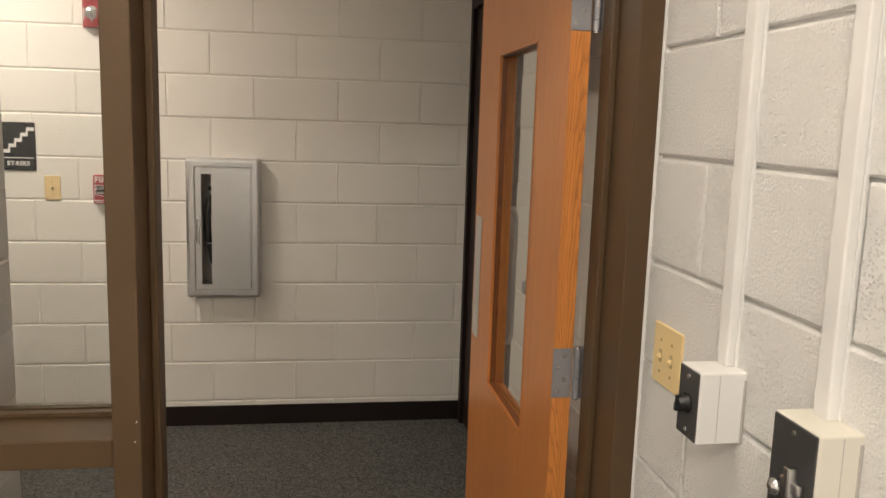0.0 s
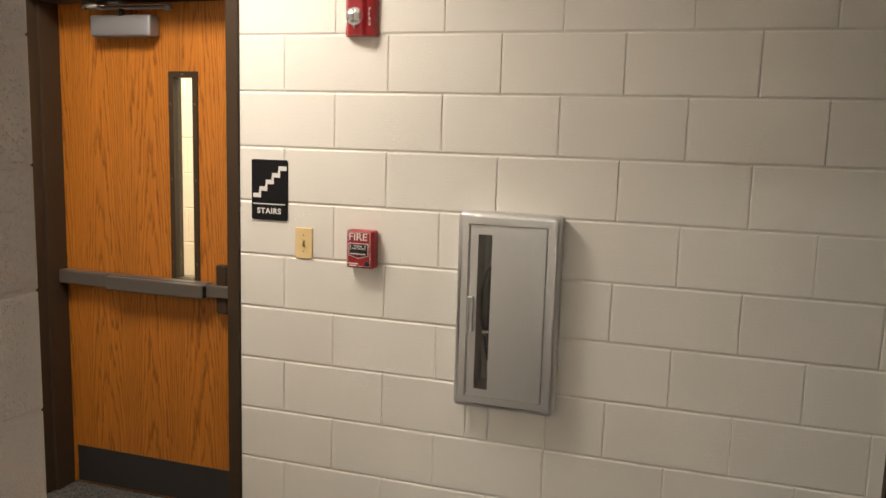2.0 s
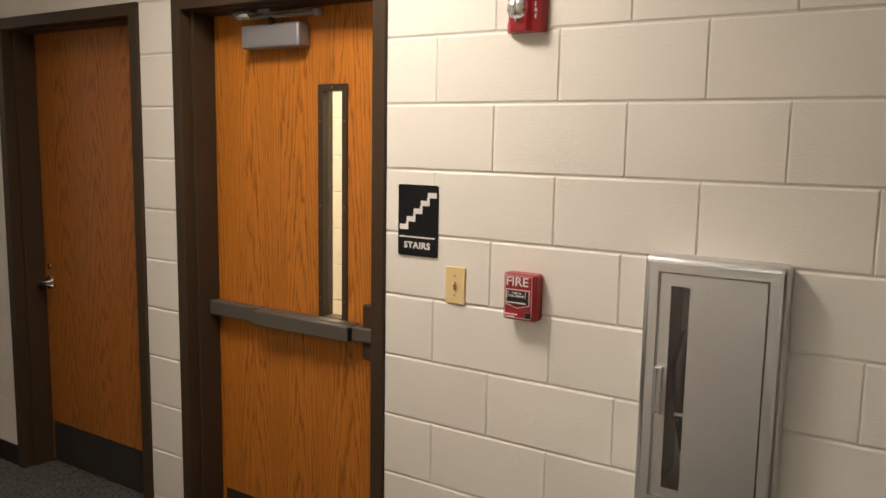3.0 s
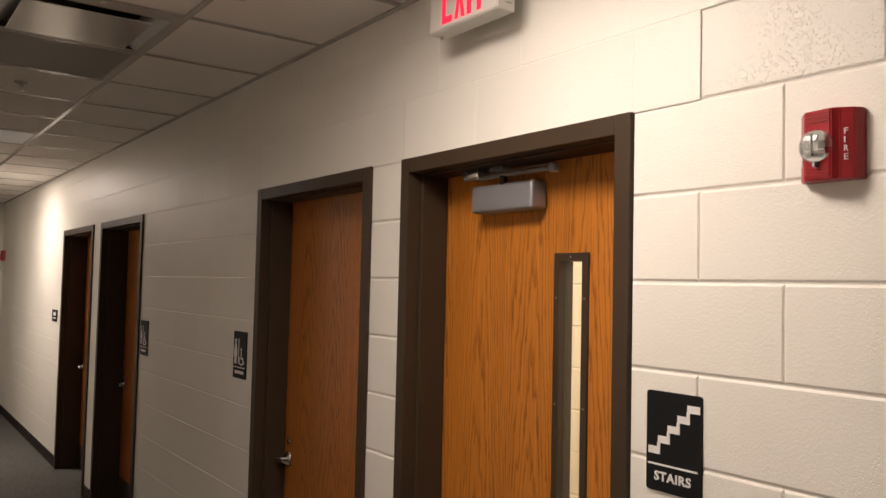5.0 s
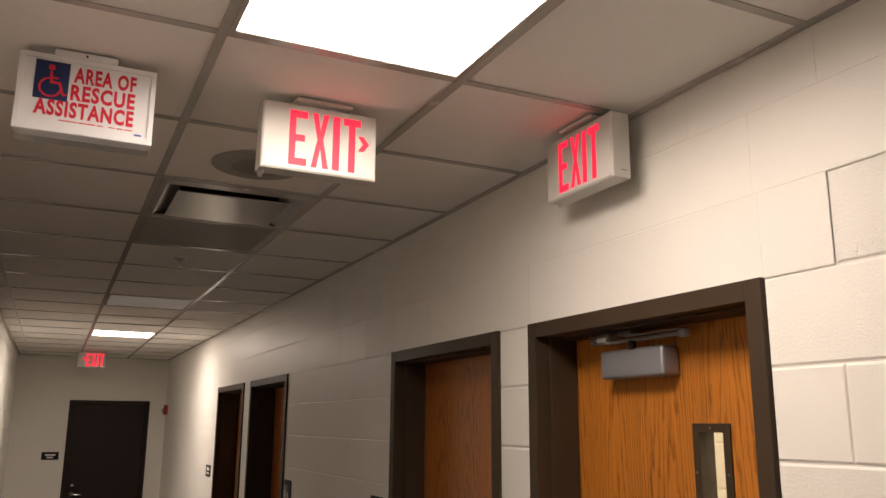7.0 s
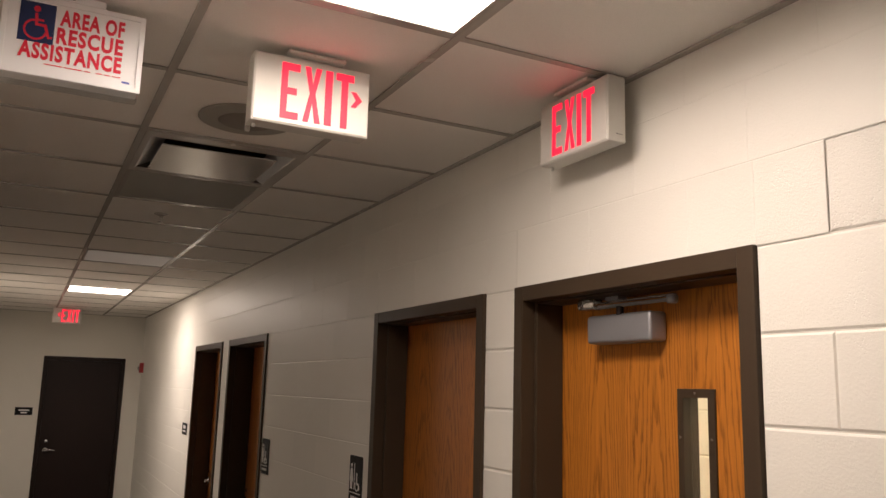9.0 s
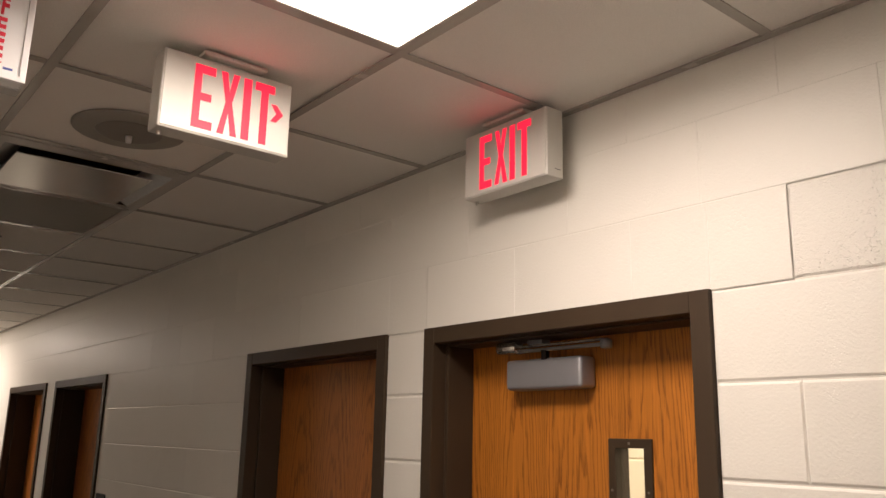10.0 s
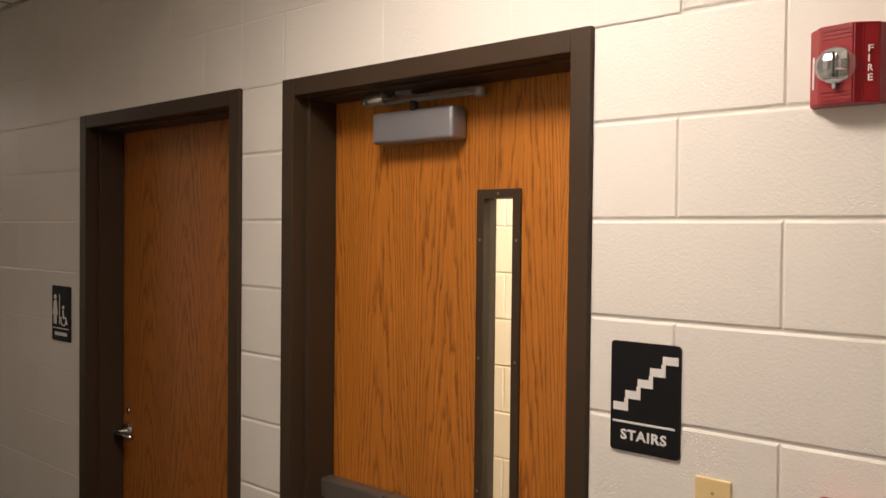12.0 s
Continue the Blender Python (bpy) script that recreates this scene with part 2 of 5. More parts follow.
WHITE_BOX = material("white_painted_steel", (0.76, 0.75, 0.73), 0.4, 0, 0.03, 12, 0.05, 300)
CREAM_BOX = material("cream_painted_steel", (0.72, 0.69, 0.60), 0.42, 0, 0.03, 12, 0.05, 300)
PLATE_GREY = material("dark_grey_plate", (0.085, 0.083, 0.082), 0.36, 0.5, 0.08, 20)
EXIT_WHITE = material("exit_sign_white", (0.60, 0.58, 0.535), 0.45, 0, 0.03, 12, 0.05, 400)
RESCUE_WHITE = material("rescue_sign_white", (0.84, 0.83, 0.84), 0.4, 0, 0.02, 12)
RESCUE_BLUE = material("rescue_sign_blue", (0.008, 0.025, 0.10), 0.45, 0, 0.04, 12)
RESCUE_RED = material("rescue_sign_red", (0.72, 0.02, 0.05), 0.45, 0, 0.04, 12)
PALE_BLUE = material("pale_blue_print", (0.10, 0.14, 0.45), 0.5, 0, 0.04, 12)
LED_RED = glow("red_led_letter", (1.0, 0.012, 0.040), LETTER_GLOW)
PANEL_LIT = glow("lit_diffuser", LAMP_WARM, CORRIDOR_GLOW)
PANEL_FAR = glow("far_lit_diffuser", LAMP_WARM, FAR_GLOW)
PANEL_ROOM = glow("room_lit_diffuser", LAMP_COOL, ROOM_GLOW)
PANEL_STAIR = glow("stair_lit_diffuser", (1.0, 0.88, 0.69), STAIR_GLOW)
# unlit panel: its weak glow stands in for reflected far light
PANEL_OFF = glow("unlit_diffuser_sheen", (1.0, 0.86, 0.70), 0.12)
SPEAKER_GREY = material("perforated_grey_grille", (0.36, 0.335, 0.295), 0.6, 0.2, 0.06, 30, 0.6, 700, 0.2)
SPEAKER_DARK = material("dark_speaker_cone", (0.26, 0.24, 0.21), 0.7, 0.1, 0.06, 30, 0.6, 700, 0.2)
GRILLE = material("grey_return_panel", (0.30, 0.285, 0.245), 0.55, 0.1, 0.05, 8, 0.3, 260, 0.08)
PLATE_METAL = material("bare_metal_plate", (0.74, 0.72, 0.68), 0.24, 0.75, 0.05, 3, 0.0, 120)
# the shade inside the vent is put into this near-black colour
DUCT_SHADE = material("duct_shade_black", (0.02, 0.018, 0.016), 0.7, 0, 0.1, 8)
REFLECT = material("silvered_reflector", (0.80, 0.80, 0.79), 0.22, 0.55, 0.20, 70)
GLASS = glass("clear_glass", (0.965, 0.98, 0.975))
CABINET_GLASS = glass("hazed_cabinet_glass", (0.97, 0.97, 0.96), 0.08, 0.055)
LENS = glass("clear_lens", (0.92, 0.93, 0.93), 0.10, 0.22)
EXT_RED = material("extinguisher_red", (0.30, 0.012, 0.015), 0.3, 0, 0.06, 12)


# ---- building helpers ----
def thing(name, loc, label, category, group="", kind=""):
    ob = new(name)
    ob.location = loc
    ob.empty_display_size = 0.1
    return tagged(ob, label, category, group, kind)


def root_of(ob):
    p = Vector((0, 0, 0))
    while ob:
        p += ob.location
        ob = ob.parent
    return p


def finish(bm, mat):
    bmesh.ops.recalc_face_normals(bm, faces=bm.faces)
    me = bpy.data.meshes.new("mesh")
    bm.to_mesh(me)
    bm.free()
    me.materials.append(mat)
    return me


def part(name, bm, mat, parent=None, label="", smooth=False):
    """Links a bmesh, in world metres, as one mesh under its parent."""
    if parent:
        bmesh.ops.translate(bm, verts=bm.verts, vec=-root_of(parent))
    me = finish(bm, mat)
    me.name = name
    if smooth:
        for p in me.polygons:
            p.use_smooth = True
    ob = new(name, me)
    ob.parent = parent
    return tagged(ob, label)


def box(x0, x1, y0, y1, z0, z1, bevel=0.0, seg=2, bm=None):
    own = bmesh.new()
    bmesh.ops.create_cube(own, size=1)
    for v in own.verts:
        v.co = Vector((x0 + (v.co.x + 0.5) * (x1 - x0), y0 + (v.co.y + 0.5) * (y1 - y0), z0 + (v.co.z + 0.5) * (z1 - z0)))
    if bevel:
        bmesh.ops.bevel(own, geom=own.edges[:], offset=bevel, segments=seg, affect="EDGES", profile=0.5)
    if bm is None:
        return own
    return merge(bm, own)


def merge(bm, own):
    me = bpy.data.meshes.new("tmp")
    own.to_mesh(me)
    own.free()
    bm.from_mesh(me)
    bpy.data.meshes.remove(me)
    return bm


def rod(a, b, r0, r1=None, n=20, bm=None):
    """A round bar from a to b."""
    a, b = Vector(a), Vector(b)
    own = bmesh.new()
    bmesh.ops.create_cone(own, cap_ends=True, segments=n, radius1=r0, radius2=r0 if r1 is None else r1, depth=(b - a).length)
    m = (b - a).to_track_quat("Z", "Y").to_matrix().to_4x4()
    m.translation = (a + b) / 2
    bmesh.ops.transform(own, matrix=m, verts=own.verts)
    return own if bm is None else merge(bm, own)


def lathe(profile, centre, axis, n=32):
    """Turns (radius, height) pairs about an axis through centre."""
    own = bmesh.new()
    rings = []
    q = Vector(axis).to_track_quat("Z", "Y").to_matrix()
    for r, h in profile:
        rings.append([own.verts.new(Vector(centre) + q @ Vector((r * math.cos(2 * math.pi * i / n), r * math.sin(2 * math.pi * i / n), h))) for i in range(n)])
    for a, b in zip(rings, rings[1:]):
        for i in range(n):
            own.faces.new((a[i], a[(i + 1) % n], b[(i + 1) % n], b[i]))
    own.faces.new(rings[0])
    own.faces.new(rings[-1])
    return own


def tube(points, r, n=12):
    """A bent round bar through points, with softened bends."""
    pts = [Vector(p) for p in points]
    own = bmesh.new()
    rings = []
    for i, p in enumerate(pts):
        d = (pts[min(i + 1, len(pts) - 1)] - pts[max(i - 1, 0)]).normalized()
        q = d.to_track_quat("Z", "Y").to_matrix()
        rings.append([own.verts.new(p + q @ Vector((r * math.cos(2 * math.pi * k / n), r * math.sin(2 * math.pi * k / n), 0))) for k in range(n)])
    for a, b in zip(rings, rings[1:]):
        s = min(range(n), key=lambda j: (a[0].co - b[j].co).length)
        for k in range(n):
            own.faces.new((a[k], a[(k + 1) % n], b[(k + 1 + s) % n], b[(k + s) % n]))
    own.faces.new(rings[0])
    own.faces.new(rings[-1])
    return own


def outline(points, axes, base, depth):
    """A flat shape with thickness: 2D points laid along axes (u, v) from base, thickened along w."""
    u, v, w = (Vector(a) for a in axes)
    own = bmesh.new()
    lo = [own.verts.new(Vector(base) + u * p[0] + v * p[1]) for p in points]
    hi = [own.verts.new(Vector(base) + u * p[0] + v * p[1] + w * depth) for p in points]
    own.faces.new(lo)
    own.faces.new(hi)
    for i in range(len(points)):
        j = (i + 1) % len(points)
        own.faces.new((lo[i], lo[j], hi[j], hi[i]))
    return own


def rounded(w, h, r, n=5, x=0, y=0):
    out = []
    for cx, cy, a0 in ((w - r, h - r, 0), (r, h - r, 90), (r, r, 180), (w - r, r, 270)):
        for i in range(n + 1):
            a = radians(a0 + 90 * i / n)
            out.append((x + cx + r * math.cos(a), y + cy + r * math.sin(a)))
    return out


def ring(x0, x1, z0, z1, w, y0, y1, bevel=0.0, bm=None):
    """A rectangular frame in the xz plane, mitred, of width w and depth y0 to y1."""
    own = bmesh.new()
    o = ((x0, z0), (x1, z0), (x1, z1), (x0, z1))
    i = ((x0 + w, z0 + w), (x1 - w, z0 + w), (x1 - w, z1 - w), (x0 + w, z1 - w))
    vo = [[own.verts.new((p[0], y, p[1])) for p in o] for y in (y0, y1)]
    vi = [[own.verts.new((p[0], y, p[1])) for p in i] for y in (y0, y1)]
    for k in range(4):
        j = (k + 1) % 4
        own.faces.new((vo[0][k], vo[0][j], vi[0][j], vi[0][k]))
        own.faces.new((vo[1][k], vo[1][j], vi[1][j], vi[1][k]))
        own.faces.new((vo[0][k], vo[0][j], vo[1][j], vo[1][k]))
        own.faces.new((vi[0][k], vi[0][j], vi[1][j], vi[1][k]))
    if bevel:
        outer = lambda v: (min(abs(v.co.x - x0), abs(v.co.x - x1)) < 1e-6 and min(abs(v.co.z - z0), abs(v.co.z - z1)) < 1e-6)
        es = [e for e in own.edges if outer(e.verts[0]) and outer(e.verts[1]) and not (e.verts[0].co.y > y0 + 1e-6 and e.verts[1].co.y > y0 + 1e-6)]
        bmesh.ops.bevel(own, geom=es, offset=bevel, segments=4, affect="EDGES", profile=0.5)
    return own if bm is None else merge(bm, own)


def words(text, size_w, size_h, m, depth=0.0006, fat=0.012, space=1.0):
    """Lettering from the built-in font, fitted to a width and height, at the pose m (its lower left corner, reading along x, up y)."""
    cu = bpy.data.curves.new("letters", "FONT")
    cu.body, cu.extrude, cu.resolution_u, cu.offset, cu.space_character = text, 0.02, 3, fat, space
    ob = bpy.data.objects.new("letters", cu)
    scene.collection.objects.link(ob)
    bpy.context.view_layer.update()
    me = bpy.data.meshes.new_from_object(ob.evaluated_get(bpy.context.evaluated_depsgraph_get()))
    bpy.data.objects.remove(ob)
    bm = bmesh.new()
    bm.from_mesh(me)
    bpy.data.meshes.remove(me)
    xs, ys = [v.co.x for v in bm.verts], [v.co.y for v in bm.verts]
    for v in bm.verts:
        v.co = m @ Vector(((v.co.x - min(xs)) / (max(xs) - min(xs)) * size_w, (v.co.y - min(ys)) / (max(ys) - min(ys)) * size_h, depth if v.co.z > 0 else -depth))
    return bm


def on_north(x, z, y):
    """Lettering pose on a face that looks along -y."""
    return Matrix(((1, 0, 0, x), (0, 0, -1, y), (0, 1, 0, z), (0, 0, 0, 1)))


def on_east(y, z, x):
    """Lettering pose on a face that looks along +x, reading along +y."""
    return Matrix(((0, 0, 1, x), (1, 0, 0, y), (0, 1, 0, z), (0, 0, 0, 1)))


# ---- structure ----
X_END, X_E = -12.4, 0.655
X_A, Y_C = -0.968, 2.453         # corner of the corridor's near wall
X_R = 0.545                      # right wall of the entry room
Y_F = 1.53                       # room face of the glazed screen
STAIR = (-2.640, -1.620)
REST = (-3.882, -2.850)
ROOM4 = (-6.950, -5.800)
ROOM3 = (-8.380, -7.205)
HEAD = 2.183
CABINET = (-0.700, -0.412, 0.725, 1.350)


def cells(a0, a1, b0, b1, holes):
    """Splits a rectangle with holes into rectangles."""
    xs = sorted({a0, a1, *[min(max(h[0], a0), a1) for h in holes], *[min(max(h[1], a0), a1) for h in holes]})
    out = []
    for p, q in zip(xs, xs[1:]):
        cuts = sorted([(h[2], h[3]) for h in holes if h[0] < (p + q) / 2 < h[1]])
        z = b0
        for lo, hi in cuts:
            if lo > z:
                out.append((p, q, z, min(lo, b1)))
            z = max(z, hi)
        if z < b1:
            out.append((p, q, z, b1))
    return out


def backing(name, along, a0, a1, n0, n1, z0, z1, holes, mat, label):
    """A wall's solid body between two faces (n0, n1) along x or y."""
    bm = bmesh.new()
    for p, q, lo, hi in cells(a0, a1, z0, z1, holes):
        if along == "x":
            box(p, q, n0, n1, lo, hi, bm=bm)
        else:
            box(n0, n1, p, q, lo, hi, bm=bm)
    return tagged(part(name, bm, mat), label, "wall", kind="structure")


# floor, in one sheet through all the rooms
tagged(part("floor", box(X_END - 0.2, 1.2, -2.2, 6.2, -0.15, FL), CARPET), "charcoal grey flecked loop carpet", "floor", kind="structure")

doors_n = [(*d, -1, HEAD) for d in (STAIR, REST, ROOM4, ROOM3)]
SET = 0.0042   # depth of the joints behind the block faces
wall_n = backing("wall_north", "x", X_END - 0.2, X_E, WY + SET, WY + 0.2, -0.1, 3.0, doors_n + [CABINET], MORTAR, "long cream painted concrete block corridor wall")
Y_S, X_P = 2.185, -1.75   # the south wall steps back beyond the corner pier
wall_s = backing("wall_south", "x", X_END - 0.2, X_P, Y_S - 0.2, Y_S - SET, -0.1, 3.0, [], MORTAR, "cream painted concrete block wall of the corridor")
wall_c = backing("wall_corner", "x", X_P, X_A - SET, Y_C - 0.2, Y_C - SET, -0.1, 3.0, [], MORTAR, "cream painted concrete block corner of the corridor")
wall_a = backing("wall_alcove", "y", Y_F, Y_C - 0.2, X_A - 0.2, X_A - SET, -0.1, 3.0, [], MORTAR, "cream painted concrete block side of the door recess")
END_DOOR = (3.062, 4.078)
wall_e = backing("wall_east", "y", Y_F + 0.01, WY + 0.2, X_E + SET, X_E + 0.2, -0.1, 3.0, [(*END_DOOR, -1, HEAD)], MORTAR, "cream painted concrete block end wall with a dark door")
FAR_DOOR = (2.862, 3.882)
wall_w = backing("wall_west", "y", Y_S - 0.2, WY + 0.2, X_END - 0.2, X_END, -0.1, 3.0, [(*FAR_DOOR, -1, 2.14)], PLAIN_WALL, "plain cream wall at the far corridor end")
wall_r = backing("wall_room_east", "y", -1.9, Y_F, X_R + 0.009, X_R + 0.2, -0.1, 3.0, [], MORTAR_WHITE, "white painted rough concrete block wall")
backing("wall_room_west", "y", -1.9, Y_F, -2.3, -2.1, -0.1, 3.0, [], MORTAR_WHITE, "plain white wall of the entry room")
backing("wall_room_south", "x", -2.3, X_R + 0.2, -2.1, -1.9, -0.1, 3.0, [], MORTAR_WHITE, "plain white wall of the entry room")
wall_p = backing("wall_screen", "x", -2.3, X_R + SET, Y_F + 0.004, Y_F + 0.196, -0.1, 3.0, [(X_A + 0.02, X_R + SET, -1, 2.17)], MORTAR, "cream block wall above the glazed screen")
backing("wall_closing", "x", X_R + SET, X_E + 0.2, Y_F - 0.01, Y_F + 0.17, -0.1, 3.0, [], MORTAR, "cream block return behind the open door")

# stairwell behind the stairs door
SX0, SX1, SY0, SY1 = -3.6, -0.75, WY + 0.2, 5.45
wall_st = backing("wall_stairwell", "x", SX0, SX1, SY1 + SET, SY1 + 0.15, -0.1, 3.0, [], material("stair_mortar", (0.76, 0.72, 0.58), 0.6, 0, 0.05, 5, 0.4, 200), "pale yellow concrete block stairwell wall")
backing("wall_stairwell_west", "y", SY0, SY1 + 0.15, SX0 - 0.15, SX0, -0.1, 3.0, [], PLAIN_WALL, "plain stairwell side wall")
backing("wall_stairwell_east", "y", SY0, SY1 + 0.15, SX1, SX1 + 0.15, -0.1, 3.0, [], PLAIN_WALL, "plain stairwell side wall")
tagged(part("ceiling_stairwell", box(SX0, SX1, SY0, SY1 + 0.15, 2.75, 2.85), PLAIN_WALL), "plain stairwell ceiling", "ceiling", kind="structure")

# suspended ceiling: tiles, then the tee grid
GX0, GY = -2.045, (1.705, 2.315, 2.925, 3.535)
xs_grid = [GX0 + 0.61 * k for k in range(-18, 6)]
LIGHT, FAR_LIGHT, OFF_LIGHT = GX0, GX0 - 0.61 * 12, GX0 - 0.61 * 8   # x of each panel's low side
VENT, RETURN = GX0 - 0.61 * 3, GX0 - 0.61 * 4
skip = {round(v, 2) for v in (LIGHT, FAR_LIGHT, OFF_LIGHT, VENT, RETURN)}
bm = bmesh.new()
y_edges = [Y_F + 0.19, *GY, WY + SET]
for xa, xb in zip([X_END] + [x for x in xs_grid if X_END < x < X_E], [x for x in xs_grid if X_END < x < X_E] + [X_E + SET]):
    for ya, yb in zip(y_edges, y_edges[1:]):
        if yb <= 2.30 and xb < X_A - 0.3:
            continue
        if abs(ya - 2.925) < 0.01 and round(xa, 2) in skip:
            continue
        sag = random.uniform(-0.0015, 0.002)
        box(xa + 0.003, xb - 0.003, ya + 0.003, yb - 0.003, CEIL + 0.004 + sag, CEIL + 0.018 + sag, bm=bm)
tagged(part("ceiling", bm, TILE), "off-white mineral fibre lay-in ceiling tiles", "ceiling", kind="structure")
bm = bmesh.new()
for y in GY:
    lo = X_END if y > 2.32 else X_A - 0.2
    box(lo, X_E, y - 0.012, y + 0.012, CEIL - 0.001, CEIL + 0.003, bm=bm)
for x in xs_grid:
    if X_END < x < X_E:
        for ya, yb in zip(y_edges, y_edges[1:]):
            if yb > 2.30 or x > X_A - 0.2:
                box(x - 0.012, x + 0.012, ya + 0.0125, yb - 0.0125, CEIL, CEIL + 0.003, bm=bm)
tagged(part("ceiling_grid", bm, TEE), "white enamelled ceiling tee grid, greyed for tile edge shade", "ceiling", kind="structure")
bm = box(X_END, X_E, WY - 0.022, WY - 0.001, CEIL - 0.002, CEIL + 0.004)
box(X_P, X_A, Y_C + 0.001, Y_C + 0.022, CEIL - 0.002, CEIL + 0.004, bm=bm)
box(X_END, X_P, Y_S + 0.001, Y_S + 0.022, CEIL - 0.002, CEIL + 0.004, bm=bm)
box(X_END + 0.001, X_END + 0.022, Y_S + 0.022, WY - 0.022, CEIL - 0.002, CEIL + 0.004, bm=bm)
tagged(part("ceiling_trim", bm, TEE), "white enamelled wall angle of the ceiling, greyed for shade", "ceiling", kind="structure")
tagged(part("ceiling_plenum", box(X_END - 0.2, X_E + 0.2, Y_F, WY + 0.2, 3.0, 3.08), PLAIN_WALL), "slab over the suspended ceiling", "ceiling", kind="structure")
tagged(part("ceiling_room", box(-2.3, X_R + 0.2, -2.1, Y_F + 0.004, 2.72, 2.78), TILE), "off-white entry room ceiling", "ceiling", kind="structure")

# rubber base
bm = bmesh.new()
edges = [X_END, ROOM3[0], ROOM3[1], ROOM4[0], ROOM4[1], REST[0], REST[1], STAIR[0], STAIR[1], X_E]
for a, b in zip(edges[::2], edges[1::2]):
    box(a + 0.001, b - 0.001, WY - 0.007, WY + 0.003, FL, FL + 0.102, 0.002, 2, bm)
box(X_P, X_A + 0.007, Y_C - 0.003, Y_C + 0.007, FL, FL + 0.102, 0.002, 2, bm)
box(X_END, X_P, Y_S - 0.003, Y_S + 0.007, FL, FL + 0.102, 0.002, 2, bm)
box(X_A - 0.003, X_A + 0.007, Y_F + 0.21, Y_C - 0.003, FL, FL + 0.102, 0.002, 2, bm)
box(X_E - 0.007, X_E + 0.003, Y_F + 0.2, END_DOOR[0] - 0.001, FL, FL + 0.102, 0.002, 2, bm)
box(X_END - 0.003, X_END + 0.007, Y_S + 0.008, FAR_DOOR[0] - 0.001, FL, FL + 0.102, 0.002, 2, bm)
box(X_END - 0.003, X_END + 0.007, FAR_DOOR[1] + 0.001, WY - 0.008, FL, FL + 0.102, 0.002, 2, bm)
tagged(part("baseboard", bm, RUBBER), "black-brown vinyl wall base", "baseboard", kind="structure")


# ---- doors of the corridor wall ----
def jamb_frame(ob, x0, x1, y0, y1, head, stop0, stop1, mat=None):
    """Hollow steel frame: two jambs, a head, and a stop round the inside."""
    mat = mat or FRAME
    w = 0.05
    part("jamb", box(x0, x0 + w, y0, y1, FL, head, 0.0025, 2), mat, ob)
    part("jamb", box(x1 - w, x1, y0, y1, FL, head, 0.0025, 2), mat, ob)
    part("head", box(x0 + w, x1 - w, y0 + 0.0006, y1, head - w, head, 0.0025, 2), mat, ob)
    bm = box(x0 + w, x0 + w + 0.016, stop0, stop1, FL, head - w, 0.003, 2)
    box(x1 - w - 0.016, x1 - w, stop0, stop1, FL, head - w, 0.003, 2, bm)
    box(x0 + w + 0.016, x1 - w - 0.016, stop0, stop1, head - w - 0.006, head - w, 0.002, 2, bm)
    part("door_stop", bm, mat, ob)


def lever(parent, x, y, z, way=1):
    """Lever handle on a leaf that looks along -y."""
    h = part("handle", lathe([(0.031, 0), (0.033, 0.004), (0.031, 0.009), (0.016, 0.012), (0.0115, 0.016), (0.0115, 0.05)], (x, y, z), (0, -1, 0)), CHROME, parent, "satin chrome lever handle", True)
    part("lever", tube([(x - 0.008 * way, y - 0.050, z), (x + 0.012 * way, y - 0.054, z), (x + 0.05 * way, y - 0.055, z + 0.002), (x + 0.085 * way, y - 0.053, z + 0.001), (x + 0.108 * way, y - 0.047, z - 0.002)], 0.0095), CHROME, h, "", True)


def flush_door(name, x0, x1, label, leaf_mat, leaf_y=4.242, handle=True, kick=True):
    ob = thing(name, ((x0 + x1) / 2, WY, FL), label, "door", kind="structure")
    jamb_frame(ob, x0, x1, WY - 0.012, WY + 0.206, HEAD, WY + 0.038, leaf_y - 0.003)
    leaf = part("door_leaf", box(x0 + 0.053, x1 - 0.053, leaf_y, leaf_y + 0.044, FL + 0.006, HEAD - 0.053, 0.0015, 1), leaf_mat, ob)
    if kick:
        part("kick_plate", box(x0 + 0.075, x1 - 0.075, leaf_y - 0.002, leaf_y - 0.0003, FL + 0.012, FL + 0.21), KICK, leaf, "dark grey metal kick plate")
    if handle:
        lever(leaf, x0 + 0.100, leaf_y, 0.940)
        part("keyhole", lathe([(0.013, 0), (0.014, 0.004), (0.010, 0.007)], (x0 + 0.100, leaf_y, 1.02), (0, -1, 0), 20), CHROME, leaf, "", True)
    return ob


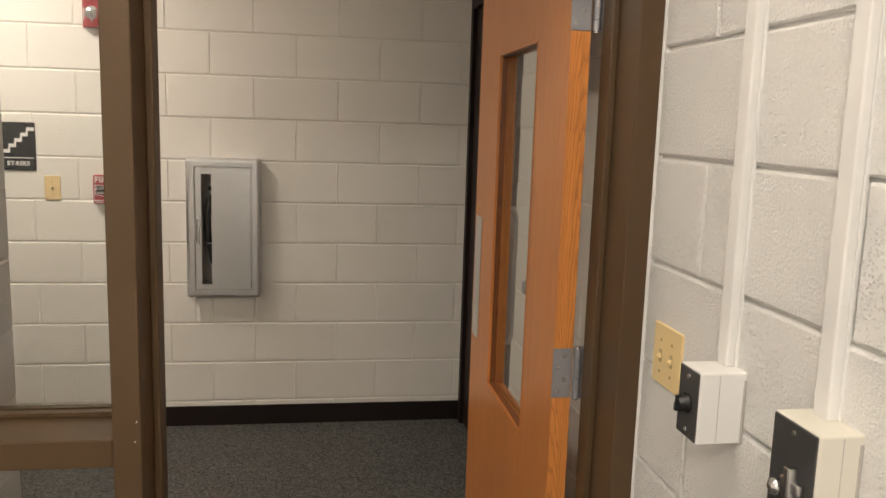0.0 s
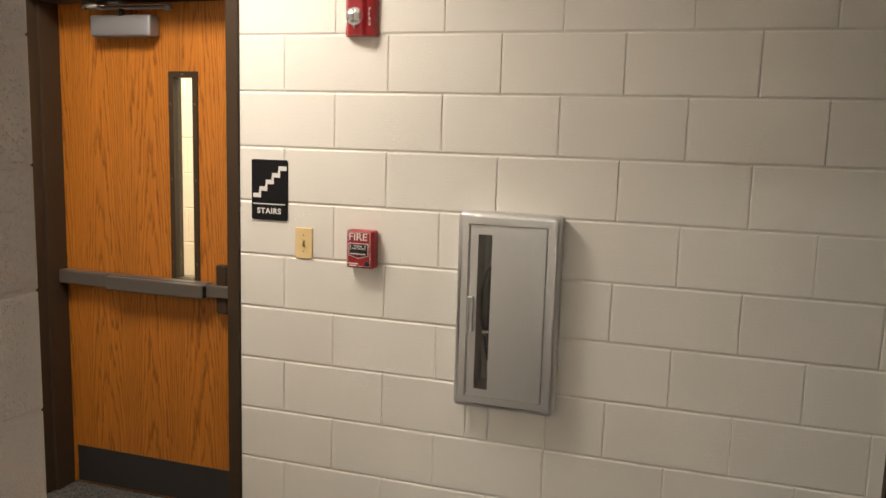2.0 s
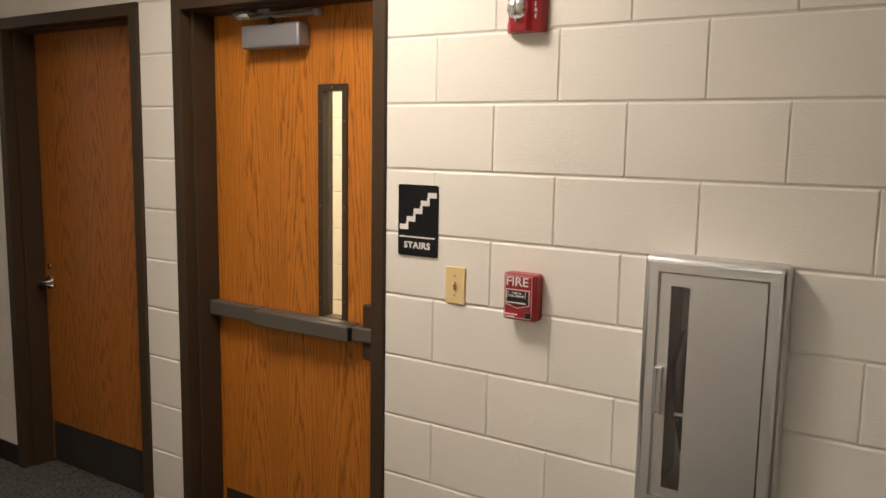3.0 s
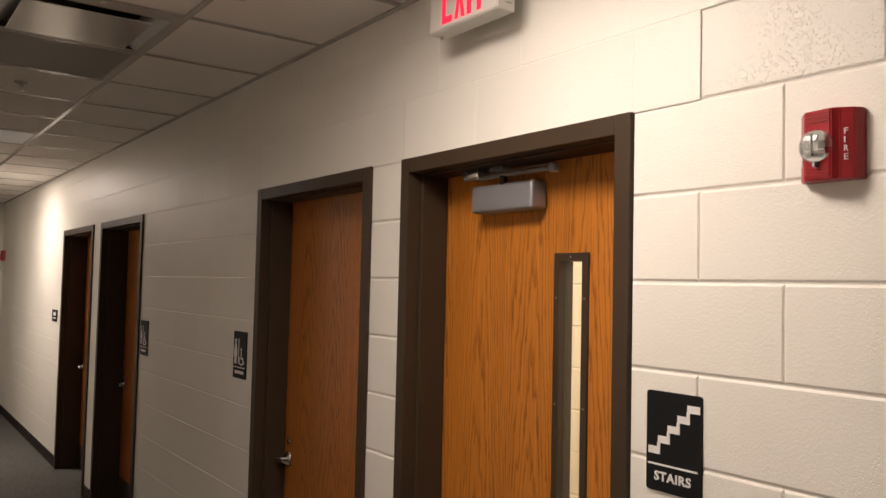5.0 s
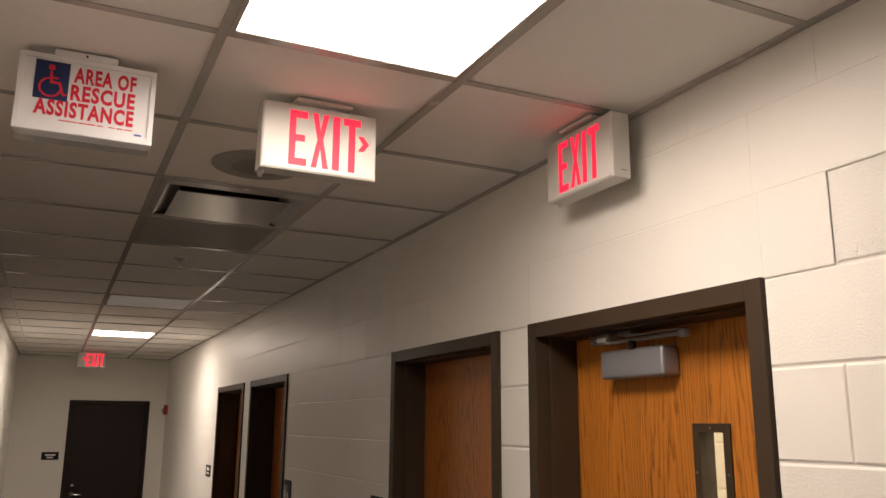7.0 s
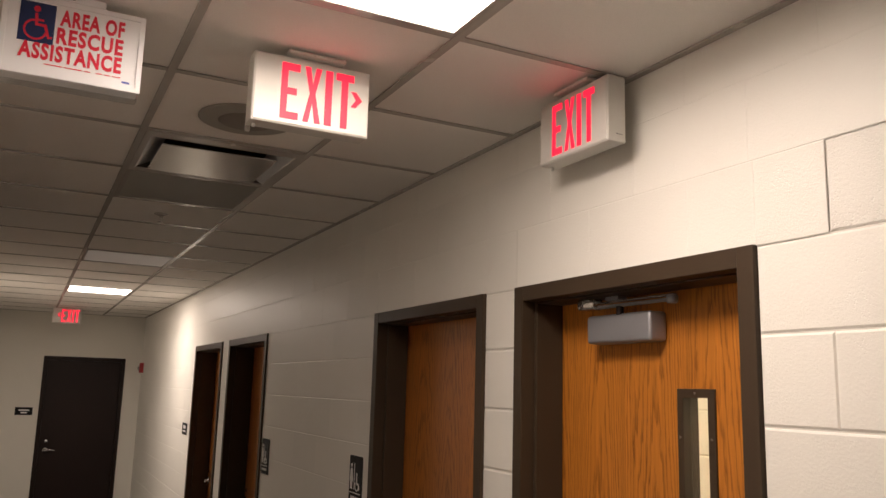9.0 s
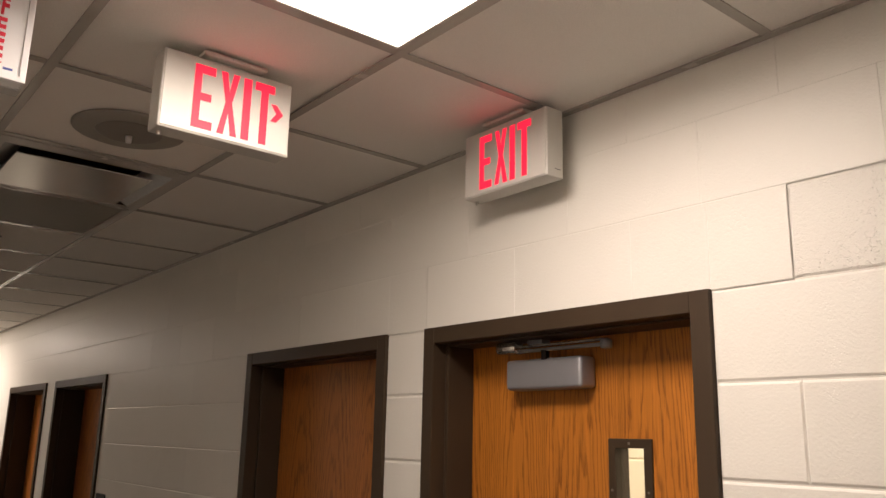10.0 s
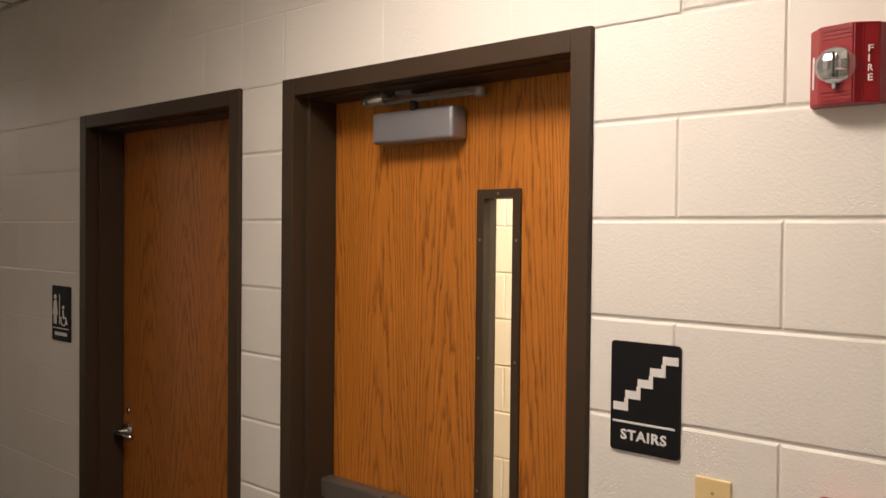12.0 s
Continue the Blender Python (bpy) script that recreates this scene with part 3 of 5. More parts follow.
def stairs_door():
    x0, x1 = STAIR
    ly = 4.246
    ob = thing("door_1", ((x0 + x1) / 2, WY, FL), "closed orange oak stairs door in a bronze brown frame", "door", kind="structure")
    jamb_frame(ob, x0, x1, WY - 0.012, WY + 0.206, HEAD, WY + 0.038, ly - 0.003)
    lx0, lx1, lz0, lz1 = -2.036, -1.898, 0.985, 1.856
    bm = bmesh.new()
    for p, q, lo, hi in cells(x0 + 0.053, x1 - 0.053, FL + 0.006, HEAD - 0.053, [(lx0 + 0.018, lx1 - 0.006, lz0 + 0.008, lz1 - 0.008)]):
        box(p, q, ly, ly + 0.044, lo, hi, bm=bm)
    leaf = part("door_leaf", bm, OAK, ob)
    lite = part("vision_frame", ring(lx0, lx1, lz0, lz1, 0.024, ly - 0.007, ly + 0.048, 0.003), FRAME, leaf, "narrow bronze brown steel vision frame")
    part("pane", box(lx0 + 0.0225, lx1 - 0.0225, ly + 0.006, ly + 0.011, lz0 + 0.0225, lz1 - 0.0225), GLASS, lite)
    bm = bmesh.new()
    for z in (lz0 + 0.09, lz1 - 0.13, (lz0 + lz1) / 2):
        for x in (lx0 + 0.012, lx1 - 0.012):
            rod((x, ly - 0.0085, z), (x, ly - 0.006, z), 0.0035, n=10, bm=bm)
    rod(((lx0 + lx1) / 2, ly - 0.0085, lz1 - 0.012), ((lx0 + lx1) / 2, ly - 0.006, lz1 - 0.012), 0.0035, n=10, bm=bm)
    part("frame_screws", bm, BRONZE, lite)
    part("kick_plate", box(x0 + 0.085, x1 - 0.085, ly - 0.002, ly - 0.0003, FL + 0.012, FL + 0.178), KICK, leaf, "dark grey metal kick plate")
    # exit bar
    bar = part("exit_bar", box(x0 + 0.062, -1.836, ly - 0.055, ly - 0.006, 0.948, 1.008, 0.007, 3), BRONZE, leaf, "grey-bronze exit push bar")
    part("push_pad", box(-2.315, -1.842, ly - 0.074, ly - 0.050, 0.945, 1.003, 0.006, 3), BRONZE, bar)
    part("end_cap", box(-1.8415, -1.838, ly - 0.073, ly - 0.012, 0.951, 0.998, 0.001, 1), BLACK, bar)
    part("bar_gap", box(-2.3165, -2.3145, ly - 0.0565, ly - 0.01, 0.948, 1.0086), BLACK, bar)
    # latch case in darker enamel than the bar: its shade put into the colour
    case = part("latch_case", box(-1.800, -1.748, ly - 0.042, ly - 0.001, 0.885, 1.085, 0.008, 3), FRAME, bar)
    part("latch_block", box(-1.838, -1.716, ly - 0.055, ly - 0.006, 0.952, 1.003, 0.006, 3), BRONZE, case)
    # closer
    cl = part("door_closer", box(-2.362, -2.072, ly - 0.066, ly - 0.001, 1.986, 2.072, 0.011, 4), ALU, leaf, "silver grey surface door closer", True)
    arm = part("closer_arm", box(-2.345, -1.992, ly - 0.064, ly - 0.048, 2.092, 2.101, 0.002, 2), ALU, cl, "steel closer arm")
    own = outline(rounded(0.078, 0.033, 0.009), ((1, 0, 0), (0, 0, 1), (0, 1, 0)), (-2.386, ly - 0.082, 2.091), 0.038)
    bmesh.ops.bevel(own, geom=own.edges[:], offset=0.002, segments=2, affect="EDGES")
    # paler metal than the arm, so the light on the cap sits in its colour
    part("elbow_cap", own, PLATE_METAL, arm, "grey cast elbow of the arm", True)
    part("elbow", lathe([(0.013, 0), (0.016, 0.003), (0.016, 0.020), (0.012, 0.024)], (-1.994, ly - 0.054, 2.086), (0, 0, 1), 20), ALU, arm, "", True)
    part("forearm", box(-2.330, -2.000, ly - 0.044, ly - 0.030, 2.108, 2.116, 0.002, 2), CHROME, arm)
    part("soffit_shoe", box(-2.285, -2.225, ly - 0.055, ly - 0.018, 2.116, 2.128, 0.003, 2), ALU, arm)
    part("spindle", rod((-2.21, ly - 0.058, 2.068), (-2.21, ly - 0.058, 2.094), 0.011), DARKDOOR, cl)
    part("arm_screw", rod((-2.376, ly - 0.0835, 2.099), (-2.376, ly - 0.081, 2.099), 0.003, n=10), CHROME, arm)
    part("arm_screw", rod((-2.318, ly - 0.0835, 2.099), (-2.318, ly - 0.081, 2.099), 0.003, n=10), CHROME, arm)
    return ob


stairs_door()
flush_door("door_2", *REST, "closed red-brown oak restroom door in a bronze brown frame", OAK_RED)
flush_door("door_3", *ROOM4, "closed red-brown oak door in a dark frame", OAK_RED, 4.285)
flush_door("door_4", *ROOM3, "closed red-brown oak door with a chrome lever", OAK_RED, 4.285)


def side_door(name, x, y0, y1, head, out, label, handle_y=None):
    """A dark steel door in a wall across the corridor; out is +1 or -1 along x."""
    ob = thing(name, (x, (y0 + y1) / 2, FL), label, "door", kind="structure")
    s = out
    lo, hi = sorted((x + 0.014 * s, x - 0.15 * s))
    part("jamb", box(lo, hi, y0, y0 + 0.05, FL, head, 0.0025, 2), DARKDOOR, ob)
    part("jamb", box(lo, hi, y1 - 0.05, y1, FL, head, 0.0025, 2), DARKDOOR, ob)
    part("head", box(lo + 0.0006, hi - 0.0006, y0 + 0.05, y1 - 0.05, head - 0.05, head, 0.0025, 2), DARKDOOR, ob)
    a, b = sorted((x - 0.006 * s, x - 0.050 * s))
    leaf = part("door_leaf", box(a, b, y0 + 0.053, y1 - 0.053, FL + 0.006, head - 0.053, 0.0015, 1), DARKDOOR, ob)
    if handle_y is not None:
        h = part("handle", lathe([(0.031, 0), (0.033, 0.004), (0.030, 0.009), (0.012, 0.014), (0.012, 0.05)], (x - 0.006 * s, handle_y, 0.915), (s, 0, 0)), CHROME, leaf, "satin chrome lever handle", True)
        fx = x + 0.05 * s
        part("lever", tube([(fx, handle_y - 0.01, 0.915), (fx + 0.004 * s, handle_y + 0.02, 0.915), (fx + 0.004 * s, handle_y + 0.08, 0.915), (fx, handle_y + 0.115, 0.912)], 0.0095), CHROME, h, "", True)
        part("keyhole", lathe([(0.020, 0), (0.021, 0.005), (0.014, 0.009)], (x - 0.006 * s, handle_y, 1.03), (s, 0, 0), 20), CHROME, leaf, "", True)
    return ob


side_door("door_5", X_END, *FAR_DOOR, 2.14, 1, "closed dark brown painted steel door and frame", FAR_DOOR[0] + 0.13)
side_door("door_6", X_E, *END_DOOR, HEAD, -1, "closed black-brown painted steel door and frame")

# ---- glazed screen and its open door ----
def glazed_screen():
    ya, yb = Y_F, Y_F + 0.178
    xl, xm0, xm1, xr = X_A + 0.02, -0.480, -0.428, 0.495
    ob = thing("window_1", (xm0, ya, FL), "bronze brown steel sidelight screen with clear glass", "window", kind="structure")
    st = part("mullion", box(xm0, xm1, ya, yb, FL, 2.12, 0.003, 3), ENTRY_FRAME, ob, "scuffed bronze brown mullion")
    bm = box(xm1, xm1 + 0.015, ya + 0.11, ya + 0.17, FL, 2.12, 0.003, 2)
    part("door_stop", bm, ENTRY_FRAME, st)
    bm = bmesh.new()
    rnd = random.Random(4)
    for x, z in ((-0.4275, 1.40), (-0.4275, 0.875), (-0.4275, 0.62)):
        rod((x - 0.002, ya + 0.05, z), (x + 0.0006, ya + 0.05, z), 0.004, n=10, bm=bm)
    part("frame_screws", bm, CHROME, st)
    bm = bmesh.new()
    for i in range(9):
        x, z, w, h = rnd.uniform(xm0 + 0.006, xm1 - 0.006), rnd.uniform(0.45, 1.1), rnd.uniform(0.0012, 0.0035), rnd.uniform(0.002, 0.009)
        merge(bm, outline([(0, 0), (w, h * 0.3), (w * 0.8, h), (w * 0.1, h * 0.7)], ((1, 0, 0), (0, 0, 1), (0, -1, 0)), (x, ya + 0.0002, z), 0.0004))
    part("paint_chips", bm, SIGN_WHITE, st, "small pale paint chips")
    jr = part("jamb", box(xr, X_R + 0.002, ya, yb, FL, 2.12, 0.003, 3), ENTRY_FRAME, ob)
    part("door_stop", box(xr - 0.015, xr, ya + 0.11, ya + 0.17, FL, 2.12, 0.003, 2), ENTRY_FRAME, jr)
    part("caulk_line", box(X_R - 0.004, X_R + 0.006, ya - 0.004, ya - 0.0005, FL, 2.17, 0.001, 1), WHITE_BOX, jr, "thin white caulk bead")
    part("jamb", box(xl, xl + 0.05, ya, yb, FL, 2.12, 0.003, 3), ENTRY_FRAME, ob)
    part("head", box(xl, X_R + 0.002, ya + 0.0006, yb, 2.12, 2.17, 0.003, 2), ENTRY_FRAME, ob)
    part("door_stop", box(xm1 + 0.015, xr - 0.015, ya + 0.11, ya + 0.17, 2.104, 2.12, 0.003, 2), ENTRY_FRAME, ob)
    part("window_rail", box(xl + 0.05, xm0, ya + 0.0006, yb, 0.926, 0.981, 0.003, 3), ENTRY_FRAME, ob)
    part("window_sill", box(xl + 0.05, xm0, ya + 0.0006, yb, FL, FL + 0.12, 0.003, 3), ENTRY_FRAME, ob)
    gy = ya + 0.145
    for z0, z1 in ((0.981, 2.12), (FL + 0.12, 0.926)):
        bm = bmesh.new()
        ring(xl + 0.05, xm0, z0, z1, 0.010, gy - 0.022, gy - 0.003, 0.002, bm)
        ring(xl + 0.05, xm0, z0, z1, 0.010, gy + 0.009, gy + 0.028, 0.002, bm)
        part("glazing_bead", bm, ENTRY_FRAME, ob)
        part("pane", box(xl + 0.055, xm0 - 0.004, gy, gy + 0.006, z0 + 0.004, z1 - 0.004), GLASS, ob)


glazed_screen()


def open_door():
    xa, xb, y0, y1 = 0.418, 0.462, 1.716, 2.665
    ly0, ly1, lz0, lz1 = 1.968, 2.392, 0.781, 1.790
    ob = thing("door_7", (xb, y0, FL), "open honey oak entry door with a tall glass lite", "door", kind="structure")
    bm = bmesh.new()
    for p, q, lo, hi in cells(y0 + 0.003, y1, FL + 0.008, 2.112, [(ly0 + 0.006, ly1 - 0.006, lz0 + 0.006, lz1 - 0.006)]):
        box(xa, xb, p, q, lo, hi, bm=bm)
    leaf = part("door_leaf", bm, OAK_PLAIN, ob)
    part("leaf_edge", box(xa + 0.0005, xb - 0.0005, y0, y0 + 0.003, FL + 0.008, 2.112), OAK_EDGE, leaf)
    for s, x0, x1 in ((0, xa - 0.0012, xa + 0.022), (1, xb - 0.012, xb + 0.006)):
        own = ring(ly0, ly1, lz0, lz1, 0.010, x0 if s == 0 else -x1, x1 if s == 0 else -x0, 0.004)
        for v in own.verts:
            v.co = Vector((v.co.y if s == 0 else -v.co.y, v.co.x, v.co.z))
        part("glazing_bead", own, OAK_PLAIN, leaf)
    own = ring(ly0 + 0.0102, ly1 - 0.0102, lz0 + 0.0102, lz1 - 0.0102, 0.004, xa + 0.006, xa + 0.0225)
    for v in own.verts:
        v.co = Vector((v.co.y, v.co.x, v.co.z))
    part("inner_bead", own, OAK_BEAD, leaf, "dark oak inner bead")
    part("pane", box(xa + 0.024, xa + 0.030, ly0 + 0.003, ly1 - 0.003, lz0 + 0.003, lz1 - 0.003), GLASS, leaf)
    for z in (0.16, 0.978, 1.782):
        h = part("hinge", box(xa - 0.002, xb - 0.002, y0 - 0.003, y0 - 0.0004, z, z + 0.114, 0.001, 1), ALU, ob, "satin steel butt hinge")
        bm = bmesh.new()
        for k in range(5):
            rod((0.4705, y0 - 0.008, z + 0.0233 * k), (0.4705, y0 - 0.008, z + 0.0233 * k + 0.0222), 0.008, n=16, bm=bm)
        part("knuckle", bm, ALU, h)
        part("pin", rod((0.4705, y0 - 0.008, z - 0.004), (0.4705, y0 - 0.008, z + 0.121), 0.0052, n=12), CHROME, h)
        part("frame_leaf", box(0.4805, 0.4945, y0 - 0.012, y0 + 0.015, z, z + 0.114), ALU, h)
        bm = bmesh.new()
        for dx, dz in ((0.010, 0.017), (0.024, 0.042), (0.010, 0.072), (0.024, 0.097)):
            rod((xa + dx, y0 - 0.0042, z + dz), (xa + dx, y0 - 0.0025, z + dz), 0.0052, n=12, bm=bm)
        part("hinge_screws", bm, CHROME, h)
    part("push_plate", box(xa - 0.0022, xa - 0.0003, 2.555, 2.645, 0.885, 1.285, 0.0005, 1), STEEL, leaf, "satin steel push plate")
    for z in (0.855, 1.315):
        part("through_bolt", lathe([(0.008, 0), (0.008, 0.002), (0.004, 0.004)], (xa, 2.60, z), (-1, 0, 0), 14), BRASS, leaf, "brass through bolt")
    xo = xb + 0.074
    part("pull_handle", tube([(xb, 2.60, 0.855), (xb + 0.035, 2.60, 0.856), (xo - 0.008, 2.60, 0.862), (xo, 2.60, 0.885), (xo, 2.60, 1.08), (xo, 2.60, 1.285), (xo - 0.008, 2.60, 1.308), (xb + 0.035, 2.60, 1.314), (xb, 2.60, 1.315)], 0.0125), ALU, leaf, "grey steel pull handle", True)
    return ob


open_door()

st = thing("wall_door_stop", (X_E, 2.73, 1.02), "round grey wall door stop on the block wall", "door stop")
part("base", lathe([(0.030, 0), (0.031, 0.004), (0.026, 0.010), (0.018, 0.016)], (X_E, 2.73, 1.02), (-1, 0, 0), 24), CHROME, st, "", True)
part("bumper", lathe([(0.017, 0.014), (0.026, 0.022), (0.028, 0.036), (0.022, 0.046), (0.010, 0.049)], (X_E, 2.73, 1.02), (-1, 0, 0), 24), ALU, st, "grey rubber bumper", True)
st2 = thing("stairwell_door_stop", (-2.62, SY1, 1.06), "round grey wall stop on the yellow stairwell wall", "door stop")
part("bumper", lathe([(0.030, 0), (0.031, 0.006), (0.020, 0.016), (0.028, 0.03), (0.022, 0.045)], (-2.62, SY1, 1.06), (0, -1, 0), 24), ALU, st2, "", True)


# ---- fire extinguisher cabinet ----
def extinguisher_cabinet():
    x0, x1, z0, z1, yf = -0.731, -0.379, 0.697, 1.381, 4.034
    ob = thing("fire_extinguisher_cabinet", ((x0 + x1) / 2, WY, z0), "brushed stainless semi-recessed fire extinguisher cabinet on the block wall", "cabinet")
    part("trim", ring(x0, x1, z0, z1, 0.040, yf, WY + 0.003, 0.017), STEEL, ob, "rounded stainless trim", False)
    t0, t1, u0, u1 = x0 + 0.039, x1 - 0.039, z0 + 0.039, z1 - 0.039
    bm = bmesh.new()
    for p, q, lo, hi in ((t0, t0 + 0.003, u0, u1), (t1 - 0.003, t1, u0, u1), (t0, t1, u0, u0 + 0.003), (t0, t1, u1 - 0.003, u1)):
        box(p, q, yf + 0.010, 4.26, lo, hi, bm=bm)
    box(t0, t1, 4.255, 4.26, u0, u1, bm=bm)
    part("tub", bm, STEEL_DARK, ob)
    d0, d1, e0, e1 = t0 + 0.006, t1 - 0.006, u0 + 0.005, u1 - 0.005
    s0, s1, v0, v1 = -0.658, -0.610, 0.765, 1.305
    bm = bmesh.new()
    for p, q, lo, hi in cells(d0, d1, e0, e1, [(s0, s1, v0, v1)]):
        box(p, q, yf + 0.006, yf + 0.010, lo, hi, bm=bm)
    door = part("cabinet_door", bm, STEEL, ob)
    part("pane", box(s0 - 0.006, s1 + 0.006, yf + 0.0115, yf + 0.0145, v0 - 0.006, v1 + 0.006), CABINET_GLASS, door)
    hd = part("handle", ring(-0.687, -0.667, 0.965, 1.091, 0.0045, yf - 0.010, yf + 0.0062, 0.002), STEEL, door, "flat stainless loop pull")
    part("handle_plate", box(-0.6824, -0.6716, yf + 0.0042, yf + 0.0058, 0.9696, 1.0864), STEEL_DARK, hd)
    ex = thing("fire_extinguisher", (-0.545, 4.165, 0.741), "red fire extinguisher with a black hose inside the cabinet", "fire extinguisher")
    part("cylinder", lathe([(0.058, 0), (0.062, 0.006), (0.062, 0.34), (0.052, 0.385), (0.028, 0.41), (0.020, 0.43)], (-0.545, 4.165, 0.741), (0, 0, 1)), EXT_RED, ex, "", True)
    part("valve", box(-0.575, -0.515, 4.145, 4.185, 1.165, 1.215, 0.006, 2), CHROME, ex)
    part("grip", box(-0.64, -0.50, 4.155, 4.175, 1.215, 1.235, 0.004, 2), BLACK, ex)
    hose = part("hose", tube([(-0.575, 4.15, 1.19), (-0.602, 4.12, 1.205), (-0.624, 4.085, 1.17), (-0.634, 4.07, 1.10), (-0.632, 4.066, 1.02), (-0.622, 4.064, 0.955)], 0.0165), BLACK, ex, "black rubber hose", True)
    part("nozzle", rod((-0.624, 4.064, 0.958), (-0.612, 4.064, 0.865), 0.014, 0.008), BLACK, hose)
    part("nozzle_clip", box(-0.638, -0.609, 4.048, 4.058, 0.962, 0.972, 0.002, 1), CHROME, hose)
    return ob


extinguisher_cabinet()


# ---- wall devices ----
def screw_head(parent, x, y, z, mat):
    part("screw", lathe([(0.0036, 0), (0.0034, 0.0012), (0.002, 0.0018)], (x, y, z), (0, -1, 0), 12), mat, parent)


def switch_plate():
    x0, z0 = -1.381, 1.163
    ob = thing("light_switch", (x0 + 0.035, WY, z0), "ivory single toggle light switch plate", "light switch")
    pl = part("plate", box(x0, x0 + 0.0705, WY - 0.0065, WY + 0.002, z0, z0 + 0.1145, 0.0022, 3), IVORY, ob)
    cx, cz = x0 + 0.0352, z0 + 0.057
    part("slot", box(cx - 0.0055, cx + 0.0055, WY - 0.0072, WY - 0.006, cz - 0.0125, cz + 0.0125), IVORY_DARK, pl)
    own = box(cx - 0.0045, cx + 0.0045, WY - 0.021, WY - 0.005, cz - 0.004, cz + 0.005, 0.0015, 2)
    bmesh.ops.rotate(own, verts=own.verts, cent=(cx, WY - 0.006, cz), matrix=Matrix.Rotation(radians(-28), 3, "X"))
    part("toggle", own, IVORY, pl)
    screw_head(pl, cx, WY - 0.0066, cz + 0.030, IVORY_DARK)
    screw_head(pl, cx, WY - 0.0066, cz - 0.030, IVORY_DARK)


switch_plate()


def stairs_sign():
    x0, x1, z0, z1 = -1.565, -1.414, 1.298, 1.524
    ob = thing("stairs_sign", ((x0 + x1) / 2, WY, z0), "black stairs sign with white raised steps and lettering", "sign")
    part("plate", outline(rounded(x1 - x0, z1 - z0, 0.008), ((1, 0, 0), (0, 0, 1), (0, 1, 0)), (x0, WY - 0.005, z0), 0.0065), SIGN_BLACK, ob)
    y = WY - 0.0066
    bm = bmesh.new()
    for i in range(5):
        sx, sz = x0 + 0.007 + 0.0268 * i, z0 + 0.0835 + 0.0258 * i
        box(sx, sx + 0.0330, y, WY - 0.0049, sz, sz + 0.0165, bm=bm)
        if i < 4:
            box(sx + 0.0245, sx + 0.0330, y, WY - 0.0049, sz + 0.0165, sz + 0.0262, bm=bm)
    part("steps_symbol", bm, SIGN_WHITE, ob, "white raised steps symbol")
    part("rule", box(x0 + 0.006, x1 - 0.010, y, WY - 0.0049, z0 + 0.0585, z0 + 0.0625), SIGN_WHITE, ob)
    part("lettering", words("STAIRS", 0.100, 0.0215, on_north(x0 + 0.024, z0 + 0.024, WY - 0.0056), fat=0.030, space=1.12), SIGN_WHITE, ob, "white raised lettering STAIRS")


stairs_sign()


